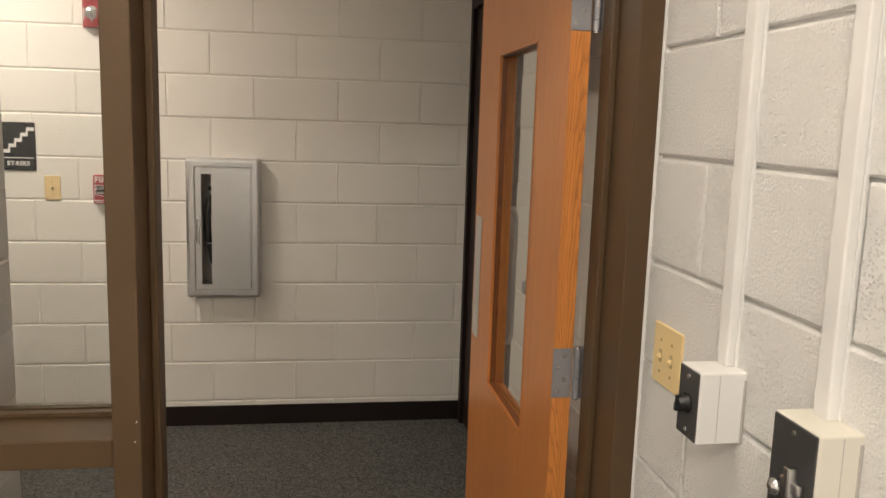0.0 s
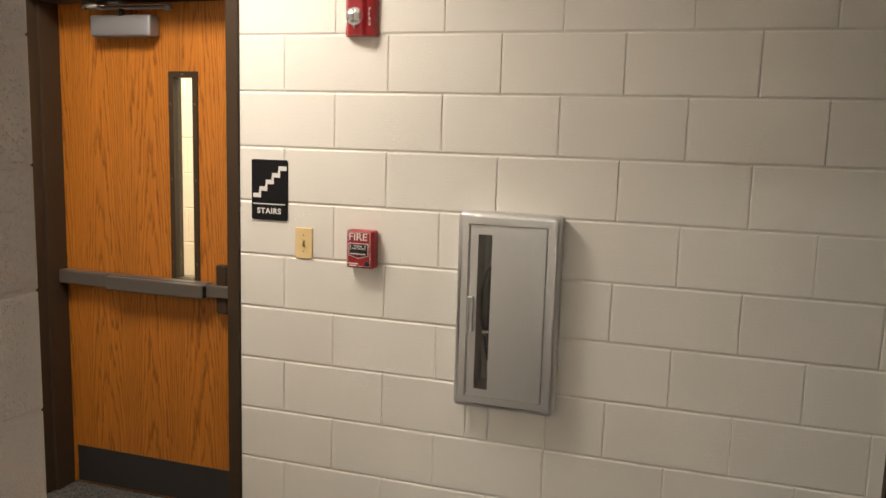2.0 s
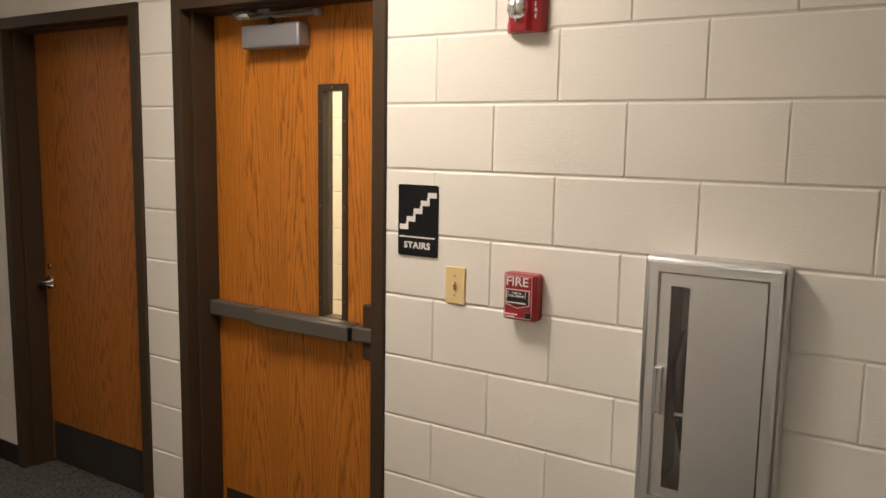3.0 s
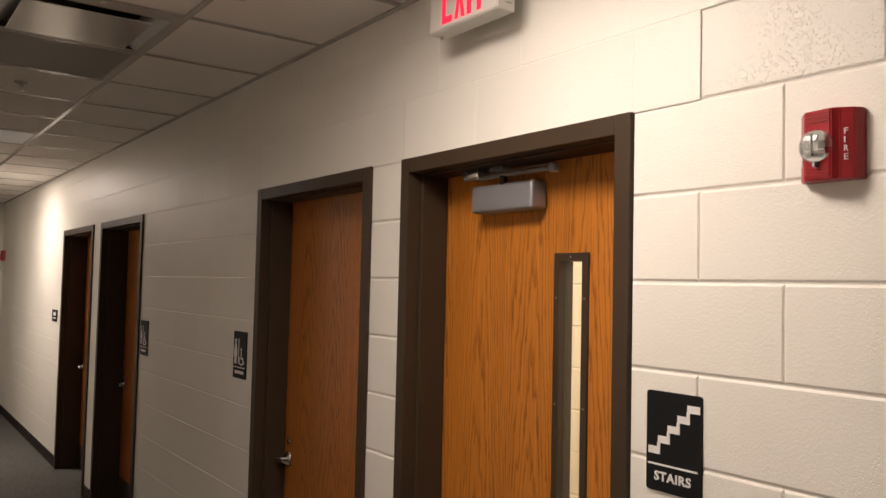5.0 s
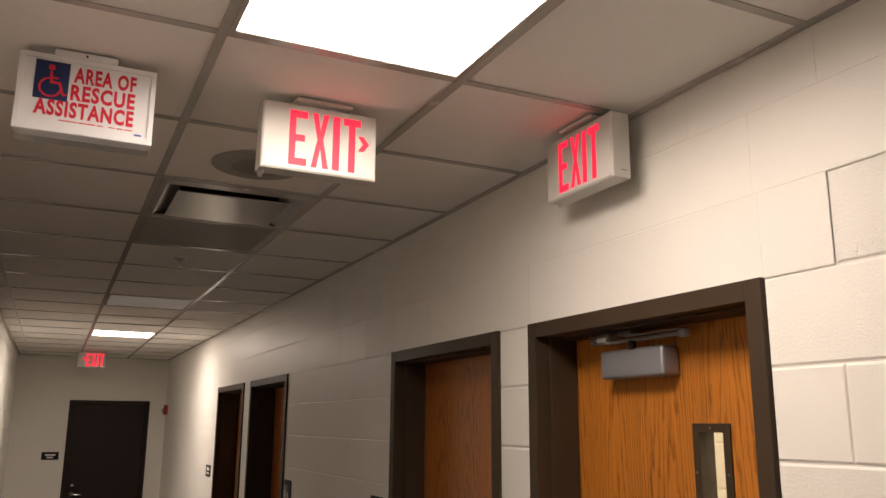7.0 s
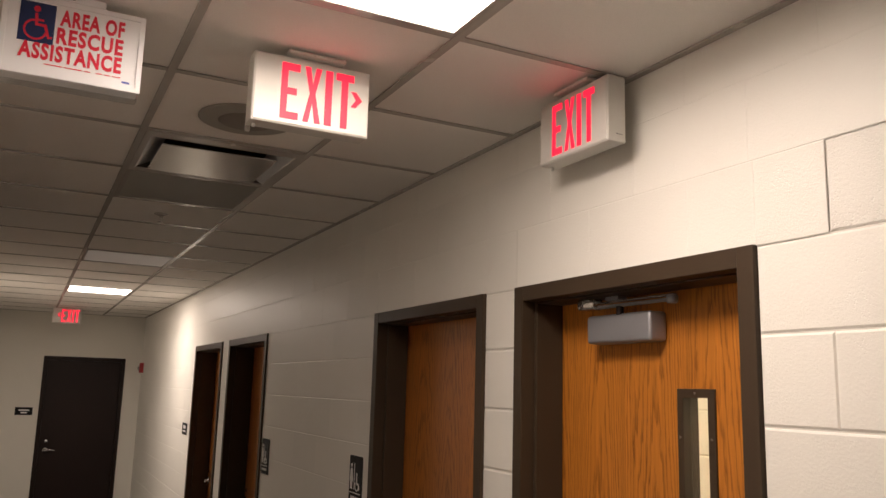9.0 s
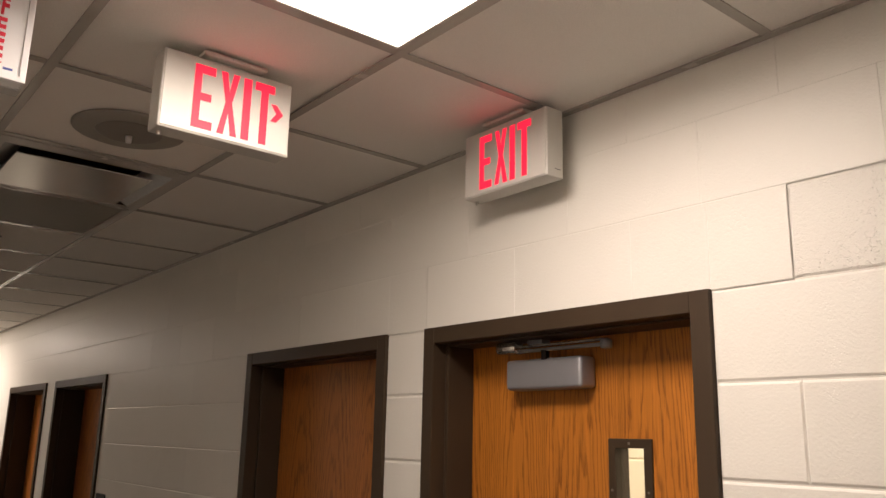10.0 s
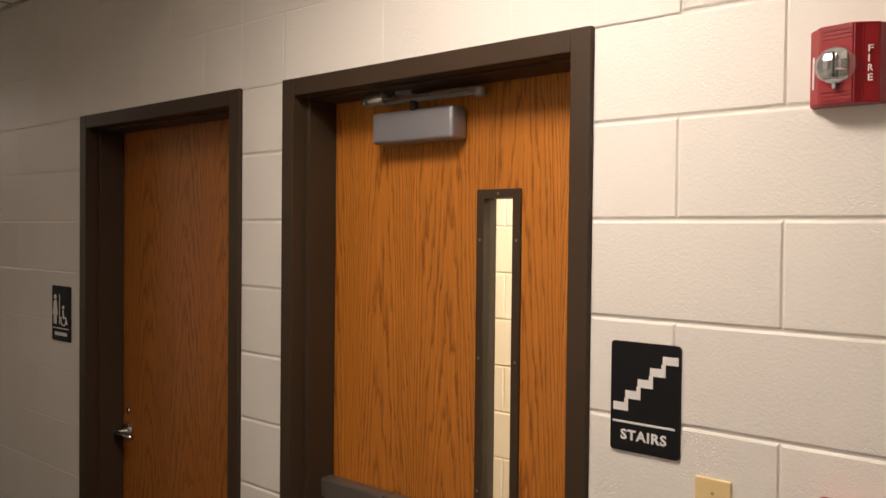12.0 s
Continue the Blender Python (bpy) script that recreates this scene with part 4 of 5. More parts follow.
def pull_station():
    x0, x1, z0, z1, yf = -1.155, -1.048, 1.150, 1.288, 4.052
    ob = thing("fire_alarm_pull_station", ((x0 + x1) / 2, WY, z0), "red fire alarm pull station with white lettering", "fire alarm")
    part("body", box(x0, x1, yf + 0.003, WY + 0.002, z0, z1, 0.009, 4), RED, ob)
    part("cover", box(x0 + 0.004, x1 - 0.008, yf, yf + 0.01, z0 + 0.004, z1 - 0.003, 0.004, 3), RED, ob)
    y = yf - 0.0006
    part("edge_line", ring(x0 + 0.008, x1 - 0.012, z0 + 0.008, z1 - 0.0065, 0.0012, yf - 0.0006, yf + 0.001), SIGN_WHITE, ob, "thin white printed border")
    part("lettering", words("FIRE", 0.070, 0.026, on_north(x0 + 0.013, z1 - 0.036, y)), SIGN_WHITE, ob, "white lettering FIRE")
    part("border", outline([(0.012, 0.092), (0.012, 0.046), (0.05, 0.036), (0.088, 0.046), (0.088, 0.092)], ((1, 0, 0), (0, 0, 1), (0, -1, 0)), (x0, yf - 0.0002, z0), 0.0006), SIGN_WHITE, ob)
    part("recess", outline([(0.0145, 0.0895), (0.0145, 0.048), (0.05, 0.0388), (0.0855, 0.048), (0.0855, 0.0895)], ((1, 0, 0), (0, 0, 1), (0, -1, 0)), (x0, yf - 0.0007, z0), 0.0006), RED_DARK, ob)
    pb = part("pull_bar", box(x0 + 0.018, x0 + 0.082, yf - 0.007, yf - 0.001, z0 + 0.050, z0 + 0.087, 0.004, 2), BLACK, ob, "black T shaped pull bar")
    part("bar_stripe", box(x0 + 0.020, x0 + 0.080, yf - 0.0085, yf - 0.0065, z0 + 0.052, z0 + 0.056, 0.0008, 1), SIGN_WHITE, pb)
    bm = words("PUSH IN", 0.030, 0.0058, on_north(x0 + 0.035, z0 + 0.0785, yf - 0.0072), fat=0.02)
    merge(bm, words("PULL DOWN", 0.046, 0.0058, on_north(x0 + 0.027, z0 + 0.0705, yf - 0.0072), fat=0.02))
    box(x0 + 0.021, x0 + 0.0228, yf - 0.0078, yf - 0.0066, z0 + 0.068, z0 + 0.086, bm=bm)
    box(x0 + 0.0772, x0 + 0.079, yf - 0.0078, yf - 0.0066, z0 + 0.068, z0 + 0.086, bm=bm)
    part("small_print", bm, SIGN_WHITE, pb)
    bm = box(x0 + 0.008, x0 + 0.050, yf - 0.0006, yf + 0.001, z0 + 0.016, z0 + 0.020)
    box(x0 + 0.016, x0 + 0.040, yf - 0.0006, yf + 0.001, z0 + 0.010, z0 + 0.0125, bm=bm)
    part("maker_mark", bm, SIGN_WHITE, ob)
    part("lock", lathe([(0.0095, 0), (0.0095, 0.003), (0.007, 0.0055)], (x0 + 0.084, yf, z0 + 0.020), (0, -1, 0), 20), BLACK, ob, "", True)


pull_station()


def strobe(x0, z0, far=False):
    rng = random.Random(5)
    w, h = 0.120, 0.133
    ob = thing("fire_alarm_strobe", (x0 + w / 2, WY, z0), "red fire alarm strobe with a clear lens" if not far else "small red fire alarm strobe far down the corridor", "fire alarm")
    prof = [(0, 0), (0, -0.016), (0.022, -0.043), (0.078, -0.052), (0.090, -0.040), (0.112, -0.030), (w, -0.014), (w, 0)]
    own = outline(prof, ((1, 0, 0), (0, 1, 0), (0, 0, 1)), (x0, WY + 0.001, z0), h)
    bmesh.ops.bevel(own, geom=own.edges[:], offset=0.0022, segments=2, affect="EDGES")
    body = part("body", own, RED, ob)
    cx, cz = x0 + 0.050, z0 + 0.064
    own = bmesh.new()
    bmesh.ops.create_uvsphere(own, u_segments=14, v_segments=9, radius=1)
    for v in own.verts:
        v.co = Vector((cx + v.co.x * 0.034, WY - 0.048 + v.co.y * 0.026, cz + v.co.z * 0.033))
    lens = part("lens", own, LENS, body, "clear faceted strobe lens")
    part("reflector", lathe([(0.031, 0), (0.029, 0.004), (0.012, 0.001), (0.004, 0.0)], (cx, WY - 0.049, cz), (0.15, -1, 0), 24), REFLECT, lens)
    for i in range(9):
        dx, dz = -0.021 + 0.014 * (i % 3), -0.021 + 0.014 * (i // 3)
        if abs(dx + 0.007) < 0.01 and abs(dz + 0.007) < 0.01:
            continue
        own = box(cx + dx + 0.001, cx + dx + 0.013, WY - 0.058, WY - 0.054, cz + dz + 0.001, cz + dz + 0.013, 0.001, 1)
        tilt = Matrix.Rotation(rng.uniform(-0.6, 0.6), 3, "Z") @ Matrix.Rotation(rng.uniform(-0.6, 0.6), 3, "X")
        bmesh.ops.rotate(own, verts=own.verts, cent=(cx + dx + 0.007, WY - 0.056, cz + dz + 0.007), matrix=tilt)
        part("mirror", own, REFLECT, lens)
    part("flash_tube", rod((cx, WY - 0.064, cz - 0.020), (cx, WY - 0.064, cz + 0.020), 0.0022), PLATE_GREY, lens)
    part("retaining_clip", box(cx - 0.003, cx + 0.003, WY - 0.060, WY - 0.046, z0 + 0.024, z0 + 0.034, 0.001, 1), ALU, body)
    for i in range(3):
        for lo in (z0 + 0.006 + 0.007 * i, z0 + h - 0.010 - 0.007 * i):
            own = box(x0 + 0.026, x0 + 0.076, -0.001, 0.001, lo, lo + 0.003)
            for v in own.verts:
                v.co.y += WY - 0.0425 - (v.co.x - x0 - 0.022) * 0.161
            part("louvre_rib", own, RED_DARK, body)
    if not far:
        bm = bmesh.new()
        for i, ch in enumerate("FIRE"):
            merge(bm, words(ch, 0.0022 if ch == "I" else 0.0075, 0.0112, on_north(x0 + 0.097, z0 + 0.083 - 0.016 * i, WY - 0.037), fat=0.002))
        part("lettering", bm, SIGN_WHITE, body, "white lettering FIRE set upright")
        own = box(x0 + 0.008, x0 + 0.011, WY - 0.030, WY - 0.022, z0 + 0.03, z0 + 0.085)
        part("side_print", own, SIGN_WHITE, body)


strobe(-1.181, 1.967)
strobe(-12.30, 1.955, True)


def room_sign(x0, z0, w, h, label, figures):
    ob = thing("room_sign", (x0 + w / 2, WY, z0), label, "sign")
    part("plate", outline(rounded(w, h, 0.006), ((1, 0, 0), (0, 0, 1), (0, 1, 0)), (x0, WY - 0.005, z0), 0.0065), SIGN_BLACK, ob)
    y0, y1 = WY - 0.0066, WY - 0.0049
    bm = bmesh.new()
    if figures:
        ax = ((1, 0, 0), (0, 0, 1), (0, 1, 0))
        merge(bm, outline([(0.020, 0.165), (0.040, 0.165), (0.052, 0.105), (0.042, 0.105), (0.042, 0.068), (0.018, 0.068), (0.018, 0.105), (0.008, 0.105)], ax, (x0, y0, z0), 0.0016))
        rod((x0 + 0.030, y0, z0 + 0.178), (x0 + 0.030, y1, z0 + 0.178), 0.010, n=16, bm=bm)
        box(x0 + 0.066, x0 + 0.070, y0, y1, z0 + 0.068, z0 + 0.19, bm=bm)
        rod((x0 + 0.100, y0, z0 + 0.138), (x0 + 0.100, y1, z0 + 0.138), 0.008, n=16, bm=bm)
        merge(bm, outline([(0.094, 0.128), (0.103, 0.128), (0.107, 0.100), (0.124, 0.100), (0.138, 0.072), (0.130, 0.070), (0.119, 0.092), (0.098, 0.092)], ax, (x0, y0, z0), 0.0016))
        for i in range(12):
            a, b = radians(150 + 17 * i), radians(150 + 17 * (i + 1))
            merge(bm, outline([(0.103 + 0.026 * math.cos(a), 0.088 + 0.026 * math.sin(a)), (0.103 + 0.026 * math.cos(b), 0.088 + 0.026 * math.sin(b)), (0.103 + 0.020 * math.cos(b), 0.088 + 0.020 * math.sin(b)), (0.103 + 0.020 * math.cos(a), 0.088 + 0.020 * math.sin(a))], ax, (x0, y0, z0), 0.0016))
        box(x0 + 0.012, x0 + w - 0.012, y0, y1, z0 + 0.050, z0 + 0.054, bm=bm)
        box(x0 + 0.028, x0 + w - 0.028, y0, y1, z0 + 0.022, z0 + 0.036, bm=bm)
    else:
        box(x0 + w * 0.25, x0 + w * 0.75, y0, y1, z0 + h * 0.52, z0 + h * 0.80, bm=bm)
        box(x0 + w * 0.2, x0 + w * 0.8, y0, y1, z0 + h * 0.24, z0 + h * 0.36, bm=bm)
    part("symbol", bm, SIGN_WHITE, ob, "white raised symbols")


room_sign(-4.132, 1.287, 0.160, 0.224, "black restroom sign with white raised symbols", True)
room_sign(-5.765, 1.265, 0.165, 0.222, "black restroom sign beside a dark doorway", True)
room_sign(-8.80, 1.336, 0.24, 0.110, "small black room number sign", False)
ob = thing("door_sign", (X_END, 2.69, 1.36), "small black door sign with two white lines", "sign")
part("plate", box(X_END, X_END + 0.006, 2.588, 2.795, 1.362, 1.462, 0.001, 1), SIGN_BLACK, ob)
bm = box(X_END + 0.0055, X_END + 0.007, 2.630, 2.755, 1.415, 1.433)
box(X_END + 0.0055, X_END + 0.007, 2.655, 2.730, 1.385, 1.401, bm=bm)
part("small_print", bm, SIGN_WHITE, ob)


# ---- illuminated signs under the ceiling ----
GLYPHS = {
    "E": ((0, 0), (0.62, 0), (0.62, 0.13), (0.22, 0.13), (0.22, 0.44), (0.54, 0.44), (0.54, 0.56), (0.22, 0.56), (0.22, 0.87), (0.62, 0.87), (0.62, 1), (0, 1)),
    "X": ((0, 0), (0.20, 0), (0.31, 0.35), (0.42, 0), (0.62, 0), (0.41, 0.52), (0.60, 1), (0.41, 1), (0.31, 0.69), (0.21, 1), (0.02, 1), (0.21, 0.52)),
    "I": ((0, 0), (0.25, 0), (0.25, 1), (0, 1)),
    "T": ((0.20, 0), (0.44, 0), (0.44, 0.87), (0.64, 0.87), (0.64, 1), (0, 1), (0, 0.87), (0.20, 0.87)),
}


def exit_sign(m, label, arrow=0, w=0.325):
    """Sign box; its face looks along -y before the pose m, whose origin is the face's lower left corner."""
    h, d = 0.19, 0.062
    ob = thing("exit_sign", m.translation, label, "exit sign", "illuminated exit signs")

    def put(name, own, mat, parent, text="", smooth=False):
        bmesh.ops.transform(own, matrix=m, verts=own.verts)
        return part(name, own, mat, parent, text, smooth)

    body = put("housing", box(0, w, 0.0, d, 0, h, 0.004, 3), EXIT_WHITE, ob)
    put("face_plate", box(0.004, w - 0.004, -0.0025, 0.003, 0.004, h - 0.004, 0.0015, 2), EXIT_WHITE, body)
    x0 = {1: 0.0, 0: -0.007, -1: 0.026}[arrow]
    for ch, x in zip("EXIT", (0.074, 0.136, 0.196, 0.226)):
        put("letter", outline([(p[0] * 0.080, p[1] * 0.155) for p in GLYPHS[ch]], ((1, 0, 0), (0, 0, 1), (0, -1, 0)), (x + x0, -0.0022, 0.016), 0.0012), LED_RED, body, "glowing red letter")
    if arrow:
        s = 1 if arrow > 0 else -1
        ax = 0.270 if s > 0 else 0.088
        pts = [(0, 0.022), (0.015, 0.022), (0.033, 0), (0.015, -0.022), (0, -0.022), (0.015, 0)]
        put("arrow", outline([(p[0] * s, p[1]) for p in pts], ((1, 0, 0), (0, 0, 1), (0, -1, 0)), (ax, -0.0022, 0.103), 0.0012), LED_RED, body, "glowing red arrow")
    top = CEIL - 0.001 - m.translation.z
    cp = put("canopy", box(w * 0.27, w * 0.77, -0.014, d + 0.014, top - 0.012, top - 0.0003, 0.005, 2), EXIT_WHITE, ob)
    if top - 0.012 > h:
        put("stem", box(w * 0.33, w * 0.65, 0.012, d - 0.012, h - 0.001, top - 0.011, 0.002, 2), EXIT_WHITE, cp)
    put("screw", rod((w * 0.49, -0.0135, top - 0.006), (w * 0.49, -0.011, top - 0.006), 0.003, n=10), BLACK, cp)
    put("test_button", box(0.012, 0.020, 0.03, 0.038, -0.010, 0.002, 0.001, 1), EXIT_WHITE, body)
    put("seam", box(w - 0.0006, w + 0.0006, d * 0.45, d * 0.80, 0.022, 0.0238), PLATE_GREY, body)
    return ob


exit_sign(pose(-2.320, 3.976, 2.514), "white exit sign with glowing red letters above the stairs door")
exit_sign(pose(-2.335, 3.088, 2.512, 0, 0, 90), "white exit sign with red letters and an arrow", 1)
exit_sign(pose(-11.4, 2.885, 2.522, 0, 0, 90), "white exit sign with red letters and a reversed arrow", -1)


def rescue_sign():
    m = pose(-2.300, 2.506, 2.511, 0, 0, 90)
    w, h, d = 0.306, 0.192, 0.050
    ob = thing("area_of_rescue_sign", m.translation, "white area of rescue assistance sign with red letters", "sign")

    def put(name, own, mat, parent, text=""):
        bmesh.ops.transform(own, matrix=m, verts=own.verts)
        return part(name, own, mat, parent, text)

    body = put("housing", box(0, w, 0, d, 0, h, 0.003, 2), RESCUE_WHITE, ob)
    put("rim", ring(0, w, 0, h, 0.012, -0.004, 0.002, 0.0015), RESCUE_WHITE, body)
    put("light_strip", box(0.004, w - 0.004, 0.004, d - 0.004, -0.014, 0.001, 0.002, 1), LENS, body, "clear acrylic lower edge")
    put("symbol_field", box(0.036, 0.110, -0.0012, 0.002, 0.080, 0.176), RESCUE_BLUE, body, "dark blue square")
    bm = bmesh.new()
    for i in range(15):
        a, b = radians(95 + 17 * i), radians(95 + 17 * (i + 1))
        merge(bm, outline([(0.071 + r * math.cos(t), 0.110 + r * math.sin(t)) for r, t in ((0.025, a), (0.025, b), (0.0205, b), (0.0205, a))], ((1, 0, 0), (0, 0, 1), (0, -1, 0)), (0, -0.0012, 0), 0.0008))
    rod((0.071, -0.0012, 0.160), (0.071, -0.0022, 0.160), 0.0075, n=16, bm=bm)
    merge(bm, outline([(0.0605, 0.150), (0.0665, 0.150), (0.0675, 0.137), (0.080, 0.137), (0.080, 0.132), (0.068, 0.132), (0.0685, 0.126), (0.086, 0.126), (0.094, 0.098), (0.100, 0.099), (0.100, 0.094), (0.0905, 0.092), (0.081, 0.120), (0.0625, 0.120)], ((1, 0, 0), (0, 0, 1), (0, -1, 0)), (0.007, -0.0012, 0), 0.0008))
    put("symbol", bm, RESCUE_RED, body, "red wheelchair symbol")
    for text, x, z, lw in (("AREA OF", 0.120, 0.131, 0.140), ("RESCUE", 0.116, 0.086, 0.144), ("ASSISTANCE", 0.041, 0.041, 0.219)):
        own = words(text, lw, 0.0405, Matrix(((1, 0, 0, x), (0, 0, -1, -0.0006), (0, 1, 0, z), (0, 0, 0, 1))), 0.0006, 0.036, 1.13)
        put("lettering", own, RESCUE_RED, body, "bold red lettering")
    bm = bmesh.new()
    for a, b in ((0.090, 0.128), (0.131, 0.171), (0.175, 0.188), (0.200, 0.214), (0.218, 0.232), (0.236, 0.254)):
        box(a + 0.006, b + 0.006, -0.001, 0.001, 0.031, 0.0332, bm=bm)
    put("small_print", bm, RESCUE_RED, body)
    put("maker_mark", box(0.264, 0.281, -0.001, 0.001, 0.020, 0.0245), PALE_BLUE, body)
    top = CEIL - 0.001 - m.translation.z
    cp = put("canopy", box(w * 0.24, w * 0.70, -0.006, d + 0.006, h - 0.001, top - 0.0003, 0.003, 2), RESCUE_WHITE, ob)
    put("screw", rod((w * 0.47, -0.0075, top - 0.010), (w * 0.47, -0.0055, top - 0.010), 0.003, n=10), BLACK, cp)


rescue_sign()


# ---- ceiling fixtures ----
def troffer(x0, y0, size, mat, label, z=CEIL):
    ob = thing("ceiling_light", (x0 + size / 2, y0 + size / 2, z), label, "ceiling light")
    a, b, c, d = x0 + 0.013, x0 + size - 0.013, y0 + 0.013, y0 + size - 0.013
    bm = bmesh.new()
    for p, q, r, s in ((a, b, c, c + 0.012), (a, b, d - 0.012, d), (a, a + 0.012, c + 0.012, d - 0.012), (b - 0.012, b, c + 0.012, d - 0.012)):
        box(p, q, r, s, z - 0.002, z + 0.055, 0.001, 1, bm)
    part("frame", bm, TEE, ob)
    part("diffuser", box(a + 0.012, b - 0.012, c + 0.012, d - 0.012, z + 0.001, z + 0.006), mat, ob, "flat acrylic diffuser")
    part("housing", box(a, b, c, d, z + 0.056, z + 0.10), TEE, ob)


troffer(LIGHT, 2.925, 0.61, PANEL_LIT, "square recessed ceiling light, lit")
troffer(FAR_LIGHT, 2.925, 0.61, PANEL_FAR, "square recessed ceiling light, lit, far down the corridor")
troffer(OFF_LIGHT, 2.925, 0.61, PANEL_OFF, "square recessed ceiling light, unlit, faint glow for its reflection")
troffer(-0.95, -1.3, 0.61, PANEL_ROOM, "square entry room ceiling light, lit", 2.719)
troffer(-0.605, 0.545, 0.61, PANEL_ROOM, "square entry room ceiling light beside the glazed screen, lit", 2.719)
troffer(-2.3, 4.60, 0.61, PANEL_STAIR, "square stairwell ceiling light, lit", 2.749)


def supply_vent():
    x0, y0, s = VENT, 2.925, 0.61
    ob = thing("ceiling_vent", (x0 + s / 2, y0 + s / 2, CEIL), "square metal ceiling air diffuser with a drop plate", "air vent")
    a, b, c, d = x0 + 0.013, x0 + s - 0.013, y0 + 0.013, y0 + s - 0.013
    own = ring(a, b, c, d, 0.022, 0, 0.004)
    box(b - 0.066, b - 0.0222, 0, 0.004, c + 0.0222, d - 0.0222, bm=own)
    for v in own.verts:
        v.co = Vector((v.co.x, v.co.z, CEIL - 0.002 + v.co.y))
    part("frame", own, TEE, ob)
    # duct walls, coloured near-black for the shade seen through the gaps
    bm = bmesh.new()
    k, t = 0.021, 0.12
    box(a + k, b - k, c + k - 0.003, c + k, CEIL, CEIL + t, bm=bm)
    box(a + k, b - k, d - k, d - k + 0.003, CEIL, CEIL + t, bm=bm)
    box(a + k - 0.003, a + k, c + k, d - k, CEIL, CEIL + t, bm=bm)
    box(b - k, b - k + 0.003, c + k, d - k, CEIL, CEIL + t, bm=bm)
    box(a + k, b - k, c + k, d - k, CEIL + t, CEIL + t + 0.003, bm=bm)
    part("duct", bm, DUCT_SHADE, ob)
    for sy, yy in ((1, c + 0.022), (-1, d - 0.022)):
        part("side_slope", outline([(0, 0), (0.002, 0), (0.072, 0.040), (0.070, 0.042)], ((0, sy, 0), (0, 0, 1), (1, 0, 0)), (a + 0.023, yy, CEIL), b - a - 0.090), REFLECT, ob)
    part("drop_plate", box(a + 0.026, b - 0.140, c + 0.072, d - 0.070, CEIL - 0.004, CEIL + 0.001, 0.002, 2), PLATE_METAL, ob, "bare metal plate")


supply_vent()
ob = thing("return_air_panel", (RETURN + 0.305, 3.23, CEIL), "flat grey perforated return air panel", "air vent")
own = ring(RETURN + 0.013, RETURN + 0.597, 2.938, 3.522, 0.018, 0, 0.004)
for v in own.verts:
    v.co = Vector((v.co.x, v.co.z, CEIL - 0.002 + v.co.y))
part("frame", own, TEE, ob)
part("perforated_sheet", box(RETURN + 0.030, RETURN + 0.580, 2.955, 3.505, CEIL, CEIL + 0.003), GRILLE, ob, "grey perforated sheet")


def speaker():
    c = (-2.985, 3.223, CEIL + 0.003)
    ob = thing("ceiling_speaker", c, "round grey perforated ceiling speaker grille", "speaker")
    rim = part("grille", lathe([(0.160, 0), (0.160, 0.004), (0.150, 0.008), (0.100, 0.010)], c, (0, 0, -1), 48), SPEAKER_GREY, ob, "", True)
    part("cone", lathe([(0.095, 0.0098), (0.090, 0.0112), (0.02, 0.0122)], c, (0, 0, -1), 40), SPEAKER_DARK, rim, "darker centre of the grille", True)


speaker()


def sprinkler(x, y, z, label, disc=True):
    ob = thing("sprinkler", (x, y, z), label, "sprinkler")
    if disc:
        part("escutcheon", lathe([(0.036, 0), (0.036, 0.003), (0.018, 0.010)], (x, y, z), (0, 0, -1), 24), TEE, ob, "", True)
    part("body", rod((x, y, z), (x, y, z - 0.026), 0.009, 0.011, 14), TEE if not disc else CHROME, ob)
    bm = rod((x - 0.009, y, z - 0.024), (x - 0.006, y, z - 0.045), 0.002, n=8)
    rod((x + 0.009, y, z - 0.024), (x + 0.006, y, z - 0.045), 0.002, n=8, bm=bm)
    part("yoke", bm, CHROME, ob)
    part("deflector", lathe([(0.015, 0), (0.015, 0.0015), (0.004, 0.003)], (x, y, z - 0.044), (0, 0, -1), 16), CHROME, ob)


sprinkler(-4.80, 3.205, CEIL + 0.004, "pendent sprinkler head under the ceiling")
ob = thing("speaker_knob", (-3.010, 3.232, CEIL - 0.009), "small pale plug under the speaker grille", "plug")
part("plug", lathe([(0.010, 0), (0.009, 0.016), (0.0085, 0.020)], (-3.010, 3.232, CEIL - 0.0088), (0, 0, -1), 16), SIGN_WHITE, ob, "", True)


# ---- entry room wall devices ----
def room_switch():
    y0, y1, z0, z1 = 1.350, 1.464, 1.104, 1.219
    ob = thing("light_switch", (X_R, (y0 + y1) / 2, z0), "ivory double toggle light switch plate", "light switch")
    pl = part("plate", box(X_R - 0.0065, X_R + 0.002, y0, y1, z0, z1, 0.0022, 3), IVORY, ob)
    for y in (y0 + 0.034, y0 + 0.080):
        part("slot", box(X_R - 0.0072, X_R - 0.006, y - 0.0055, y + 0.0055, 1.147, 1.172), IVORY_DARK, pl)
        own = box(X_R - 0.0145, X_R - 0.005, y - 0.0038, y + 0.0038, 1.156, 1.164, 0.0015, 2)
        bmesh.ops.rotate(own, verts=own.verts, cent=(X_R - 0.006, y, 1.1595), matrix=Matrix.Rotation(radians(-26), 3, "Y"))
        part("toggle", own, IVORY, pl)
        for z in (1.129, 1.190):
            part("screw", lathe([(0.0034, 0), (0.003, 0.0014)], (X_R - 0.0066, y, z), (-1, 0, 0), 10), IVORY_DARK, pl)


room_switch()


